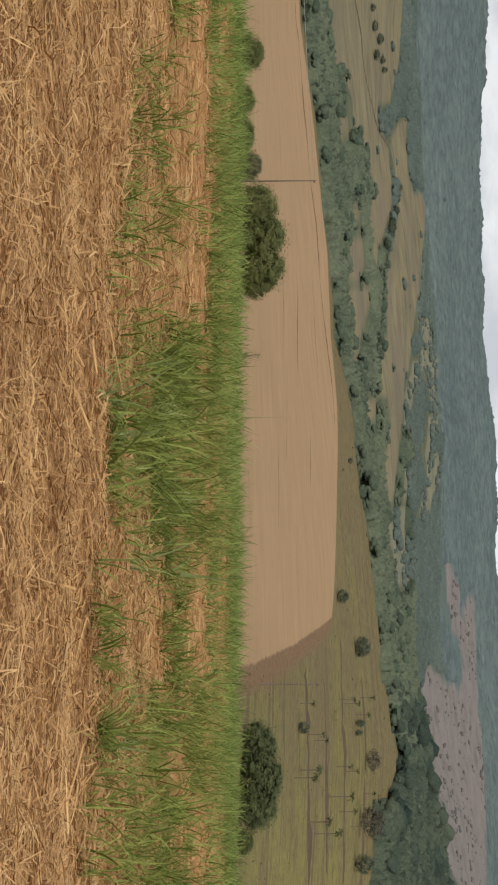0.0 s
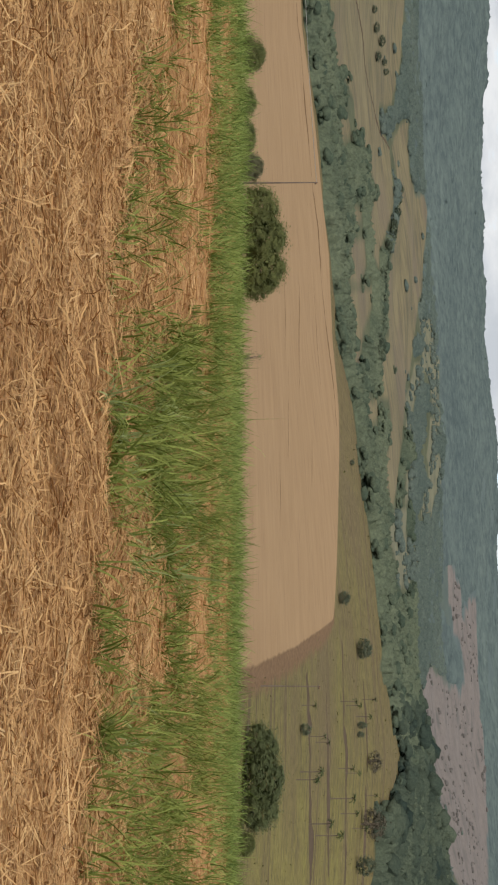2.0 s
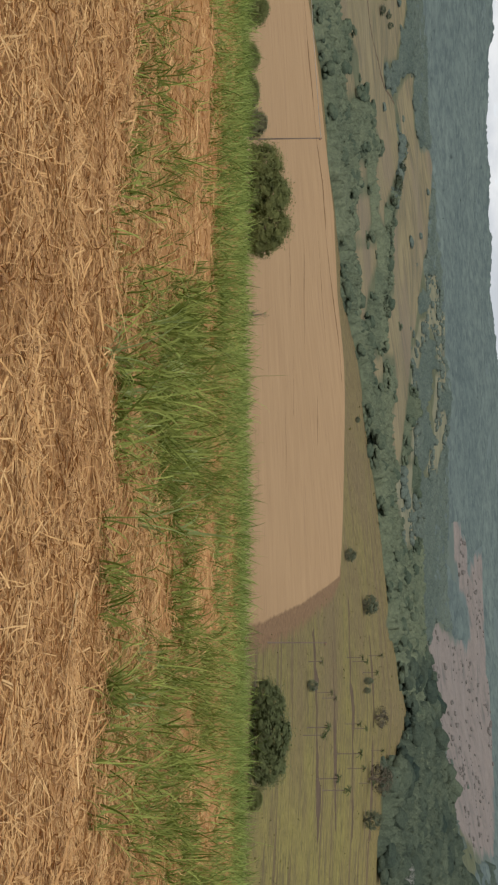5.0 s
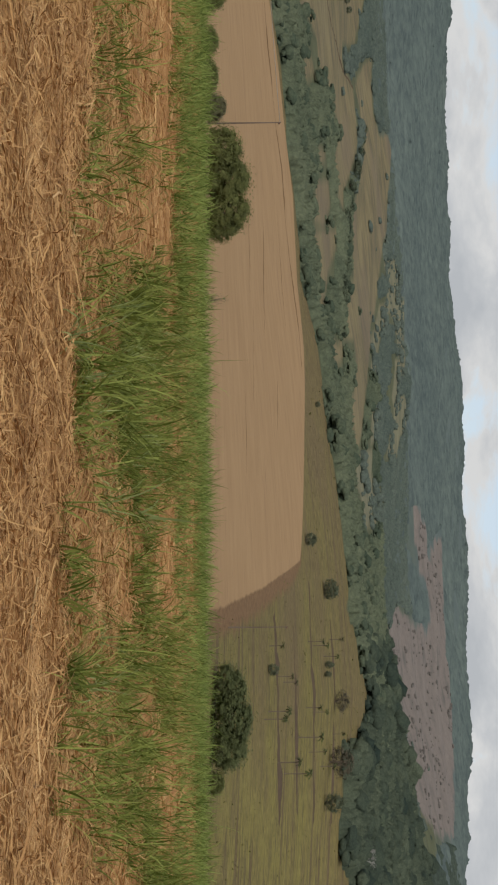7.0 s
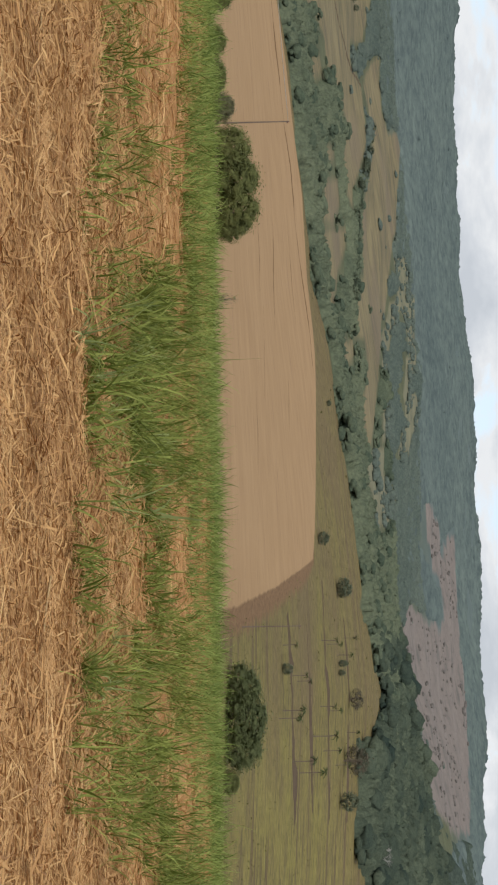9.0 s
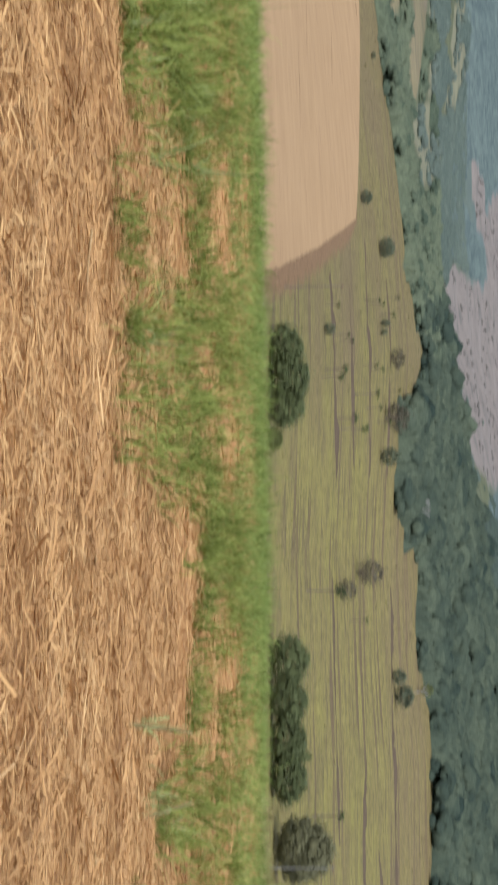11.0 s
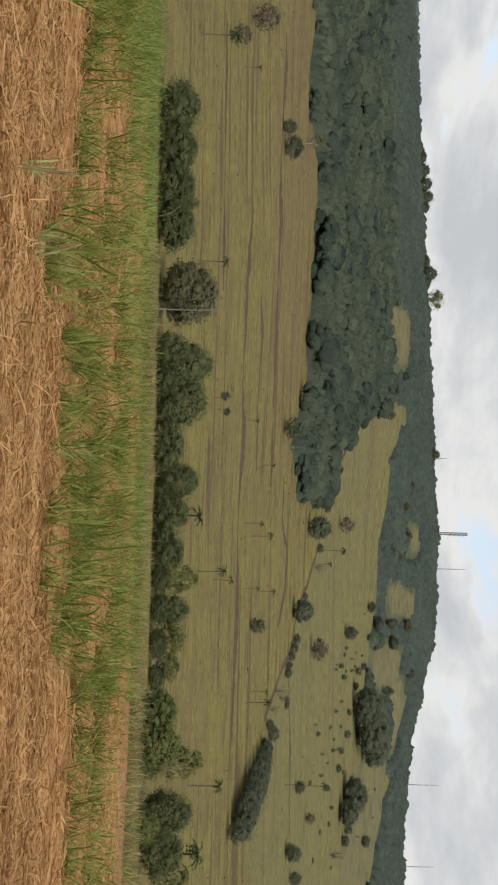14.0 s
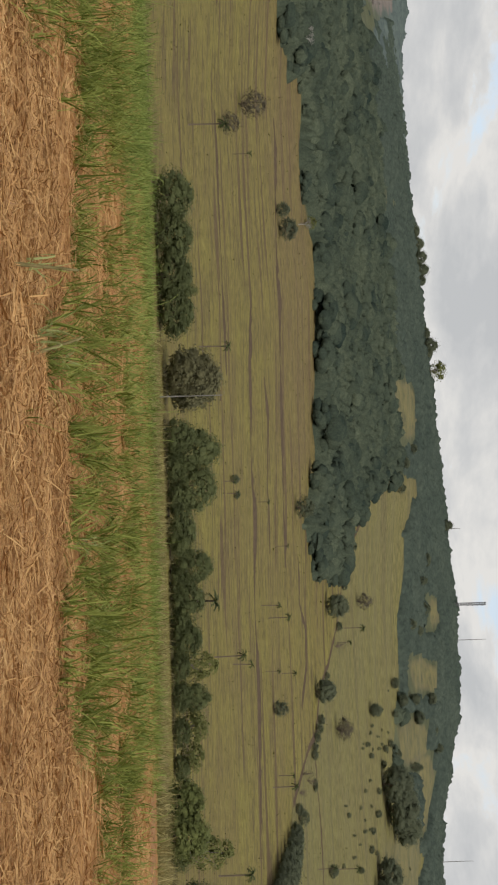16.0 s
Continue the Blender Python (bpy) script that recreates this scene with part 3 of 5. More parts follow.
def make_ground():
    az = np.radians(np.concatenate([np.arange(-26, -21, 1.0), np.arange(-21, 57, 0.18), np.arange(57, 334, 4.0)]))
    r = np.concatenate([np.linspace(0.8, 30, 60), np.geomspace(31.5, 550, 60)[:-1], np.geomspace(550, 2400, 210), np.geomspace(2500, 4950, 14)])
    R, A = np.meshgrid(r, az, indexing="ij")
    x, y = (R * np.sin(A)).ravel(), (R * np.cos(A)).ravel()
    n = len(az)
    x, y = np.append(x, 0.0), np.append(y, 0.0)
    z = height(x, y)
    i, j = np.meshgrid(np.arange(len(r) - 1), np.arange(n), indexing="ij")
    k = (j + 1) % n
    quads = np.stack([i * n + j, (i + 1) * n + j, (i + 1) * n + k, i * n + k], -1).reshape(-1, 4)[:, ::-1]
    me = mesh_of("ground", np.stack([x, y, z], 1), quads, GROUND, True)
    bm = bmesh.new()
    bm.from_mesh(me)
    bm.verts.ensure_lookup_table()
    for s in range(n):
        bm.faces.new((bm.verts[len(x) - 1], bm.verts[(s + 1) % n], bm.verts[s]))
    bm.to_mesh(me)
    bm.free()
    for name, v in (("soil", inside(SOIL, x, y)), ("soil_edge", inside(SOIL_EDGE, x, y)), ("pasture", inside(PASTURE, x, y) + 7.0), ("clearing", np.max([inside(p, x, y) for p in HILL_CLEARINGS], 0)),
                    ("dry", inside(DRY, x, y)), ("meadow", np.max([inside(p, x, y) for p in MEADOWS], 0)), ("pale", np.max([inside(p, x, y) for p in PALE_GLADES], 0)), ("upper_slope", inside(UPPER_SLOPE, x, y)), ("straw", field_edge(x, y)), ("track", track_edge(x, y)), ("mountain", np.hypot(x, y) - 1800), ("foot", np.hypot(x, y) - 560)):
        me.attributes.new(name, "FLOAT", "POINT").data.foreach_set("value", v.astype(np.float32))
    rr = np.maximum(np.hypot(x, y), 1)
    con = np.stack([np.degrees(np.arctan2(x, y)), np.log(rr), 0 * x], 1).astype(np.float32)
    me.attributes.new("contour", "FLOAT_VECTOR", "POINT").data.foreach_set("vector", con.ravel())
    return tagged(new("ground", me), "rolling farmland with straw-covered hilltop, bare soil and pasture", "ground", kind="structure")


make_ground()


# banks and furrows: plan lines and their half width
BANKS = [
    (1.1, [(133, 352), (147, 345), (160, 339), (170, 332), (181, 326), (194, 324)]), (1.4, [(262, 438), (280, 439), (297, 418), (317, 410)]),
    (1.9, [(217, 414), (223, 397), (233, 389), (246, 385), (256, 375), (274, 368), (285, 358), (302, 347), (315, 335), (333, 312), (343, 300)]),
    (2.3, [(218, 565), (244, 547), (264, 516), (283, 511), (302, 505), (332, 487), (352, 474), (370, 465)]), (1.6, [(401, 514), (420, 505), (447, 520), (460, 506), (450, 469)]),
    (2.2, [(-307, 991), (-298, 1082), (-276, 1144), (-265, 1194), (-273, 1322), (-271, 1354)]), (2.0, [(54, 348), (70, 349), (84, 353), (110, 364)]), (1.5, [(67, 409), (88, 403), (126, 419)]), (1.5, [(64, 476), (92, 461), (142, 472)]),
    (1.5, [(88, 550), (130, 547), (165, 547)]), (1.1, [(-158, 522), (-150, 543), (-141, 542), (-122, 532), (-108, 537), (-94, 539), (-82, 552), (-61, 551), (-51, 556), (-41, 565), (-28, 564), (-18, 561), (-6, 549)]),
    (0.5, [(-50, 426), (-29, 407), (-12, 388)]), (0.45, [(-20, 352), (-2, 332), (4, 325)]), (0.45, [(-2, 421), (12, 404)]), (0.4, [(-60, 500), (-38, 496), (-20, 488)]), (0.4, [(-44, 350), (-30, 348), (-22, 342)]), (0.35, [(0, 300), (9, 296), (18, 290)]),
    (1.2, [(610, 829), (587, 763), (578, 734), (561, 648), (542, 596), (509, 544), (504, 506), (465, 445), (436, 399)]), (1.2, [(495, 500), (531, 479), (568, 442)]),
]


def make_bank(wide, line, mat):
    """A low earth bank, or the edge of a furrow, that follows the ground along a line of the plan."""
    rng = np.random.default_rng(int(abs(line[0][0])))
    pts = []
    for (ax, ay), (bx, by) in zip(line, line[1:]):
        n = max(2, int(math.hypot(bx - ax, by - ay) / 3))
        pts += [(ax + (bx - ax) * k / n, ay + (by - ay) * k / n) for k in range(n)]
    pts = np.array(pts + [line[-1]], float)
    pts += np.cumsum(rng.normal(0, 0.12, pts.shape), 0)
    d = np.gradient(pts, axis=0)
    d /= np.linalg.norm(d, axis=1)[:, None]
    side = np.stack([-d[:, 1], d[:, 0]], 1)
    ends = np.minimum(1, np.minimum(np.arange(len(pts)), np.arange(len(pts))[::-1]) / 4)
    V = []
    for off, up in ((-1, -0.15), (-0.45, 0.28), (0.1, 0.36), (1, -0.15)):
        q = pts + side * (off * wide * rng.uniform(0.75, 1.25, (len(pts), 1)))
        V.append(np.stack([q[:, 0], q[:, 1], height(q[:, 0], q[:, 1]) + up * wide * 0.62 * ends * np.clip(0.55 + 0.6 * np.sin(pts[:, 0] / 7 + off) + rng.normal(0, 0.25, len(pts)), 0.02, 1.3)], 1))
    n = len(pts)
    F = [(k * n + i, k * n + i + 1, (k + 1) * n + i + 1, (k + 1) * n + i) for k in range(3) for i in range(n - 1)]
    tagged(new("earth_bank", mesh_of("earth_bank", np.concatenate(V), F, mat, True)), "low bare-earth bank following the slope", "bank", "banks across the fields", "structure")


for half, line in BANKS:
    make_bank(half * 1.7 if line[-1][0] > 40 else half, line, EARTH if line[-1][0] > 40 or line[-1][1] > 900 else FURROW)


# ---- woodland on the hills ----
def dome(rng, lobes, n, card, lift):
    """A woodland tree's crown, 1 wide and about 1 high: billowing lobes over a skirt of lower boughs, with sprays of leaves standing off them."""
    pieces, normals, spots = [], [], []

    def lobe(c, size, shape):
        bv, bf = shape
        lump = size * (1 + 0.14 * np.sin(5 * bv[:, 0] + rng.uniform(0, 6)) + 0.12 * np.sin(6 * bv[:, 1] + 4 * bv[:, 2] + rng.uniform(0, 6)) + rng.uniform(-0.07, 0.07, len(bv)))
        v = bv * lump[:, None] + c
        pieces.append((v, bf))
        normals.append(unit(bv + 0.5 * unit(v - np.array([0, 0, 0.2])) + np.array([0, 0, lift])))
        spots.append((c, size))

    for i in range(lobes):
        a, out = 2.39996 * i + rng.uniform(-0.4, 0.4), math.sqrt(i / max(lobes - 1, 1)) * rng.uniform(0.75, 1.05)
        if lobes > 1:
            lobe(np.array([0.3 * out * math.cos(a), 0.3 * out * math.sin(a), 0.66 - 0.3 * out * out + rng.uniform(-0.06, 0.06)]), rng.uniform(0.2, 0.29), BALL)
        else:
            lobe(np.array([0, 0, 0.4]), 0.46, BALL)
    for i in range(2 * lobes if lobes > 1 else 3):
        a, high = 2.1 * i + rng.uniform(-0.5, 0.5), rng.uniform(0.02, 0.36)
        lobe(np.array([0.36 * math.cos(a), 0.36 * math.sin(a), high]) * rng.uniform(0.8, 1.1), rng.uniform(0.13, 0.22), SMALL_BALL)
    if n:
        k = rng.integers(0, len(spots), n)
        d = unit(rng.normal(0, 1, (n, 3)) + np.array([0, 0, 0.2]))
        p = np.array([spots[i][0] for i in k]) + d * np.array([[spots[i][1] * 1.04] for i in k])
        cv, cf = cards(rng, p, d, card, 1.0, 0.35)
        pieces.append((cv, split(cf)))
        normals.append(unit(0.6 * card_normals(cv) + np.repeat(d, 4, 0) + np.array([0, 0, lift])))
    v, f = join(pieces)
    return v, f, np.concatenate(normals)


def scatter_woods(name, label, mat, seed, count, box, wide, keep, lobes, card_count, card, tall, lift=0.5):
    """Tree crowns strewn over a sector (degrees, metres), where keep() says so: one mesh."""
    rng = np.random.default_rng(seed)
    a0, a1, r0, r1 = box
    az = np.radians(rng.uniform(a0, a1, count))
    r = np.sqrt(rng.uniform(r0 ** 2, r1 ** 2, count))
    x, y = r * np.sin(az), r * np.cos(az)
    ok = keep(x, y, r, np.degrees(az), rng.uniform(0, 1, count))
    x, y = x[ok], y[ok]
    z = height(x, y)
    n = len(x)
    w = rng.uniform(*wide, n) * rng.choice([0.55, 0.75, 1.0, 1.3, 1.5], n)
    h = w * rng.uniform(0.75, 1.25, n) * tall
    spin = rng.uniform(0, 2 * math.pi, n)
    kinds = [dome(rng, lobes, card_count, card, lift) for _ in range(8)]
    V, F, N, base = [], [], [], 0
    pick = rng.integers(0, len(kinds), n)
    for k, (kv, kf, kn) in enumerate(kinds):
        idx = np.nonzero(pick == k)[0]
        c, s = np.cos(spin[idx])[:, None], np.sin(spin[idx])[:, None]
        vx = (kv[None, :, 0] * c - kv[None, :, 1] * s) * w[idx, None] + x[idx, None]
        vy = (kv[None, :, 0] * s + kv[None, :, 1] * c) * w[idx, None] + y[idx, None]
        vz = kv[None, :, 2] * h[idx, None] + 0.35 * z[idx, None] + 0.65 * height(vx, vy) - 0.3 if tall > 0.5 else kv[None, :, 2] * h[idx, None] + height(vx, vy) - 0.2
        V.append(np.stack([vx, vy, vz], -1).reshape(-1, 3))
        F.append((kf[None] + (np.arange(len(idx)) * len(kv))[:, None, None]).reshape(-1, kf.shape[1]) + base)
        N.append(np.stack([kn[None, :, 0] * c - kn[None, :, 1] * s, kn[None, :, 0] * s + kn[None, :, 1] * c, kn[None, :, 2] + 0 * c], -1).reshape(-1, 3))
        base += len(idx) * len(kv)
    me = mesh_of(name, np.concatenate(V), np.concatenate(F), mat, True, np.concatenate(N))
    return tagged(new(name, me), label, "woodland", kind="stuff")


def patchy(x, y, s):
    return np.sin(x / s + 1) * np.sin(y / (1.7 * s)) + 0.6 * np.sin((x + y) / (0.6 * s) + 2) + 0.4 * np.sin((x - 0.6 * y) / (0.3 * s))


def open_land(x, y):
    """Metres inside open land, its edges frayed."""
    x, y = x + 3 * np.sin(y / 13) + 2 * np.sin(y / 5 + x / 7), y + 8 * np.sin(x / 9) + 5 * np.sin(x / 4 + 1)
    m = np.max([inside(p, x, y) for p in MEADOWS], 0)
    return np.maximum.reduce([inside(PASTURE, x, y), m, inside(DRY, x, y)])


def before_open_land(x, y, r):
    """The same, looking a tree's length up the slope along the camera's sight line too, so that trees don't hide the
    lower edge of a meadow from the camera.
    """
    return np.maximum.reduce([open_land(x, y)] + [open_land(x * (1 + q / r), y * (1 + q / r)) for q in (16, 32, 48)])


def keep_left(x, y, r, az, u):
    o = before_open_land(x, y, r)
    return (r > np.interp(az, LAND_AZ, FOOT_R) - 20) & ((o < -1) & (u < np.where((patchy(x, y, 40) > -0.45) | (r < 800), 1.0, 0.2)) | (o >= 0) & (inside(PASTURE, x, y) < 0) & (u < np.where(patchy(x, y, 22) > 0.95, 0.07, 0.003)))


def keep_glade(x, y, r, az, u):
    return (np.max([inside(p, x, y) for p in PALE_GLADES], 0) > 0) & (patchy(x, y, 14) > 0.3) & (u < 0.45)


def keep_slope(x, y, r, az, u):
    return (inside(DRY, x, y) > 5) & (patchy(x, y, 30) > -0.6 + u)


def keep_right(x, y, r, az, u):
    o = np.where(r > 1000, before_open_land(x, y, r), open_land(x, y))
    return (o < 0) & (u < np.where((r > 1150) & (az > 36) & (patchy(x, y, 25) < 0.1) & (r < 0.93 * np.interp(az, LAND_AZ, RIDGE_R)), 0.8, 1.0)) & (r > np.interp(az, LAND_AZ, FOOT_R) - 120) & (r < np.interp(az, LAND_AZ, RIDGE_R) * 1.01)


scatter_woods("valley_woodland", "broadleaf woodland in the valley, greyed by painted haze", VALLEY_WOODS_HAZED, 3, 3300, (-21, 17, 590, 1250), (6, 10.5), keep_left, 2, 44, 0.09, 0.54)
scatter_woods("valley_hill_woodland", "woodland between meadows on the far slope, greyed by painted haze", HILL_WOODS_HAZED, 4, 4200, (-21, 17, 1250, 1800), (5, 10), keep_left, 1, 5, 0.2, 0.45, 0.8)
scatter_woods("hillside_woodland", "dark green broadleaf forest on the hillside", WOODS, 6, 2100, (10, 60, 590, 1300), (10, 17), keep_right, 4, 120, 0.066, 0.62)
scatter_woods("glade_shrubs", "shrubs scattered over pale glades, greyed by painted haze", HILL_WOODS_HAZED, 9, 16000, (-7, 6, 880, 1950), (2.5, 7), keep_glade, 1, 4, 0.25, 0.6)
scatter_woods("slope_shrubs", "grey shrubs dotted over the dry slope", SHRUB, 8, 1800, (3, 19, 1200, 2350), (1.5, 5), keep_slope, 1, 4, 0.3, 0.6)


def make_canopy(name, label, mat, seed, box, cells, tall, grain, start, spikes=1.4, jitter=0.22, low=15):
    """Unbroken forest, too far off to tell one tree from the next: a closed canopy of small crowns over a sector (degrees, metres)."""
    rng = np.random.default_rng(seed)
    a0, a1, r0, r1 = box
    az, r = np.radians(np.linspace(a0, a1, cells[0])), np.linspace(r0, r1, cells[1])
    R, A = np.meshgrid(r, az, indexing="ij")
    A, R = A + rng.normal(0, 0.3, A.shape) * (az[1] - az[0]), R + rng.normal(0, 0.3, R.shape) * (r[1] - r[0])
    x, y = (R * np.sin(A)).ravel(), (R * np.cos(A)).ravel()
    rr, deg = R.ravel(), np.degrees(A).ravel()
    ridge = np.interp(deg, LAND_AZ, RIDGE_R)
    shut = np.clip((-np.where(rr > 1000 if low > 50 else True, before_open_land(x, y, rr), open_land(x, y)) - 2) / 5, 0, 1) * np.clip((rr - start) / 200 + 0.5 * patchy(x, y, 45), 0, 1)
    shut *= np.clip((deg - a0 - 1.2) / 1.2 + 0.7 * patchy(x, y, 35), 0, 1)
    shut *= np.clip((ridge * 1.03 - rr) / 20, 0, 1) * (rr > np.interp(deg, LAND_AZ, FOOT_R) - low)
    crown = tall + tall * (0.4 * patchy(x, y, grain) + 0.3 * patchy(y, x, 0.48 * grain)) + rng.normal(0, jitter * tall, len(x))
    crown += np.where(np.abs(rr / ridge - 1) < 0.02, rng.exponential(spikes, len(x)) * (patchy(x, y, 30) > 0), 0)
    z = height(x, y) - 3 + shut * (3 + np.clip(crown, 0.5, 3 * tall))
    n = len(az)
    i, j = np.meshgrid(np.arange(len(r) - 1), np.arange(n - 1), indexing="ij")
    quads = np.stack([i * n + j, i * n + j + 1, (i + 1) * n + j + 1, (i + 1) * n + j], -1).reshape(-1, 4)
    quads = quads[shut[quads].max(1) > 0]
    used, back = np.unique(quads, return_inverse=True)
    me = mesh_of(name, np.stack([x, y, z], 1)[used], back.reshape(-1, 4), mat, True)
    tagged(new(name, me), label, "woodland", kind="stuff")


make_canopy("mountain_woodland", "forest on the mountain, its blue haze painted into the leaves", FAR_WOODS_HAZED, 5, (-21, 24, 1480, 2900), (390, 270), 2.3, 9.0, 1500, 1.4, 0.12)
make_canopy("ridge_woodland", "dark forest along the ridge, its blue haze painted in", RIDGE_WOODS_HAZED, 7, (16.5, 57, 1150, 1950), (430, 260), 4.2, 6.0, 1180, 0.3, 0.14)
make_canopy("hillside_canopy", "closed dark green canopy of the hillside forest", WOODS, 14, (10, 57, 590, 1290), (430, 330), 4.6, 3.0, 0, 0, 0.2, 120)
make_canopy("valley_canopy", "closed canopy of valley woodland, greyed by painted haze", VALLEY_WOODS_HAZED, 12, (-21, 17, 585, 1260), (430, 320), 3.2, 2.6, 0)
make_canopy("far_slope_canopy", "closed canopy of woodland between the far meadows", HILL_WOODS_HAZED, 13, (-21, 17, 1240, 1820), (330, 170), 3.0, 3.4, 0)


# ---- trees beyond the brow of the hill ----
def tree_kind(seed, mat, bark, leaves, lobes, low, card, limbs=6, sparse=1):
    """Meshes of a tree 1 wide and 1 high: a tapered trunk with limbs, and a crown of leaf clumps."""
    rng = np.random.default_rng(seed)
    c, d, cs = crown_points(rng, leaves, lobes, low)
    cv, cf = cards(rng, c, d, card, 1.0, 0.35)
    cores = [(SMALL_BALL[0] * q[3] * np.array([0.6, 0.6, 0.5]) * rng.uniform(0.85, 1.1, (12, 1)) + q[:3], SMALL_BALL[1]) for q in cs[:: sparse] if q[2] > low + 0.18]
    v, f = join([(cv, split(cf))] + cores)
    nrm = unit(unit(v - np.array([0, 0, 0.3 + low / 2])) + np.concatenate([np.repeat(d, 4, 0)] + [unit(q[0] - q[0].mean(0)) for q in cores]) * 0.6 + np.array([0, 0, 0.25]))
    nrm[:len(cv)] = unit(nrm[:len(cv)] + 0.55 * card_normals(cv))
    crown = mesh_of("crown", v, f, mat, True, nrm)
    pieces = [tube([(0, 0, -0.02), (0.01, 0, low * 0.6), (0.0, 0.01, low + 0.2)], [0.028, 0.022, 0.014], 7)]
    for i in rng.choice(len(cs), min(limbs, len(cs)), replace=False):
        e = Vector(cs[i, :3])
        s = Vector((0, 0, low * rng.uniform(0.6, 1.2)))
        pieces.append(tube([s, (s + e) / 2 + Vector((0, 0, 0.03)), e], [0.014, 0.009, 0.004], 5))
    return crown, mesh_of("trunk", *join(pieces), bark, True)


KINDS = {
    "full": [tree_kind(s, LEAF, BARK, 8500, 150, 0.02, 0.033, 6, 2) for s in (11, 12, 13)],
    "dark": [tree_kind(s, LEAF_DARK, BARK, 6500, 130, 0.03, 0.035, 6, 2) for s in (21, 22, 23)],
    "dry": [tree_kind(s, LEAF_DRY, BARK, 9000, 110, 0.05, 0.038, 14, 1) for s in (31, 32)],
    "light": [tree_kind(s, LEAF_LIGHT, BARK, 4200, 90, 0.0, 0.042) for s in (41, 42)],
    "thin": [tree_kind(s, LEAF, PALE_BARK, 1500, 16, 0.35, 0.06, 10, 2) for s in (51, 52)],
    "small": [tree_kind(s, LEAF_FAR_HAZED, BARK, 420, 24, 0.0, 0.1, 4, 2) for s in (61, 62)],
    "twig": [tree_kind(58, LEAF_DRY, BARK, 420, 30, 0.1, 0.035, 24, 99)],
    "far": [tree_kind(s, LEAF_FAR_HAZED, BARK, 1500, 70, 0.03, 0.06, 6, 2) for s in (53, 54, 55)],
    "valley": [tree_kind(s, VALLEY_WOODS_HAZED, BARK, 900, 50, 0.02, 0.075, 5, 2) for s in (59, 60)],
    "grove": [tree_kind(s, LEAF_FAR_HAZED, BARK, 3200, 130, 0.02, 0.04, 6, 1) for s in (71, 72)],
    "far_dry": [tree_kind(s, LEAF_FAR_DRY, BARK, 1200, 60, 0.08, 0.05, 16, 6) for s in (56, 57)],
}
turns = random.Random(5)


def plant(kind, x, y, high, wide, name, label, category="tree", group=""):
    crown, trunk = turns.choice(KINDS["grove" if kind == "far" and wide >= 12 else kind])
    ob = thing(name, label, category, group)
    part_mesh("trunk", trunk, ob)
    part_mesh("crown", crown, ob)
    ob.matrix_world = pose(x, y, float(height(x, y)) - 0.05, 0, 0, turns.uniform(0, 360)) @ Matrix.Diagonal((wide, wide, high, 1))
    return ob


HEDGE = "trees below the brow"
for kind, name, label, spots in [
    ("full", "broad_tree", "dense round-crowned green tree beside the bare field", [
        (-32.8, 202.4, 5.6, 7.4), (-28.6, 203.0, 6.8, 9.4), (-24.3, 203.5, 6.6, 8.2), (-22.0, 203.8, 4.6, 5.0)]),
    ("dark", "broad_tree", "dense dark green tree at the foot of the pasture", [
        (43.7, 210.5, 5.2, 8.6), (47.9, 209.6, 6.4, 11.0), (52.1, 208.6, 5.8, 7.8),
        (91.3, 205.7, 6.4, 10.0), (96.5, 203.2, 6.0, 10.0), (101.8, 200.7, 5.8, 10.0), (106.7, 198.1, 5.8, 10.0), (104.5, 200.4, 6.4, 3.2),
        (127.8, 191.2, 9.2, 8.6), (133.7, 189.6, 8.4, 10.0), (123.8, 189.1, 5.4, 6.4), (137.1, 182.2, 5.0, 9.0), (143.7, 182.1, 7.4, 7.2),
        (146.6, 177.2, 6.0, 8.0), (151.3, 173.2, 5.4, 7.5), (159.2, 168.8, 6.4, 6.0), (174.9, 141.6, 8.4, 8.0), (180.7, 139.0, 6.9, 9.0)]),
    ("dry", "brown_tree", "thinning grey-brown tree at the foot of the pasture", [(118.5, 197.1, 9.6, 11.4), (-37.6, 198.5, 3.5, 4.6)]),
    ("twig", "dry_shrub", "small thin dry shrub below the brow", [(-11.7, 199.7, 3.4, 2.8)]),
    ("light", "light_green_tree", "light green bushy tree at the foot of the pasture", [(157.8, 146.1, 6.1, 7.6), (161.0, 142.5, 6.8, 9.4)]),
    ("thin", "slender_tree", "slender open-crowned tree with a pale trunk", [
        (155.6, 172.1, 7.5, 5.0), (162.4, 165.7, 5.8, 6.0), (165.8, 162.3, 4.9, 6.0), (167.8, 145.3, 9.6, 5.8), (182.7, 136.4, 7.7, 6.0)]),
]:
    for x, y, h, w in spots:
        plant(kind, x, y, h, w, name, label, group=HEDGE)
for x, y, h, w in [(-51.5, 193.2, 4.0, 6.0), (-45.1, 192.8, 2.7, 5.0), (-40.8, 193.8, 2.6, 5.8), (56.7, 207.4, 2.4, 4.4)]:
    plant("full", x, y, h, w, "bush", "low green bush just below the brow of the hill", "bush", "bushes below the brow")
for x, y, h, w in [(139.5, 184.5, 3.6, 7), (145.0, 179.0, 3.4, 7), (149.5, 175.0, 3.6, 7), (154.5, 170.5, 3.2, 6), (158.0, 167.5, 3.2, 6), (162.0, 164.0, 3.0, 6),
                   (166.0, 160.5, 2.8, 5), (129.0, 189.0, 3.6, 7), (134.0, 187.0, 3.4, 7), (169.0, 146.0, 3.4, 6), (178.0, 139.5, 3.4, 6)]:
    plant("dark", x, y, h, w, "hedge_bush", "low dark bush filling the hedge", "bush", "bushes below the brow")
plant("light", 148.7, 118.2, 4.9, 5.4, "bush", "olive-green bush in dry grass", "bush", "bushes below the brow")

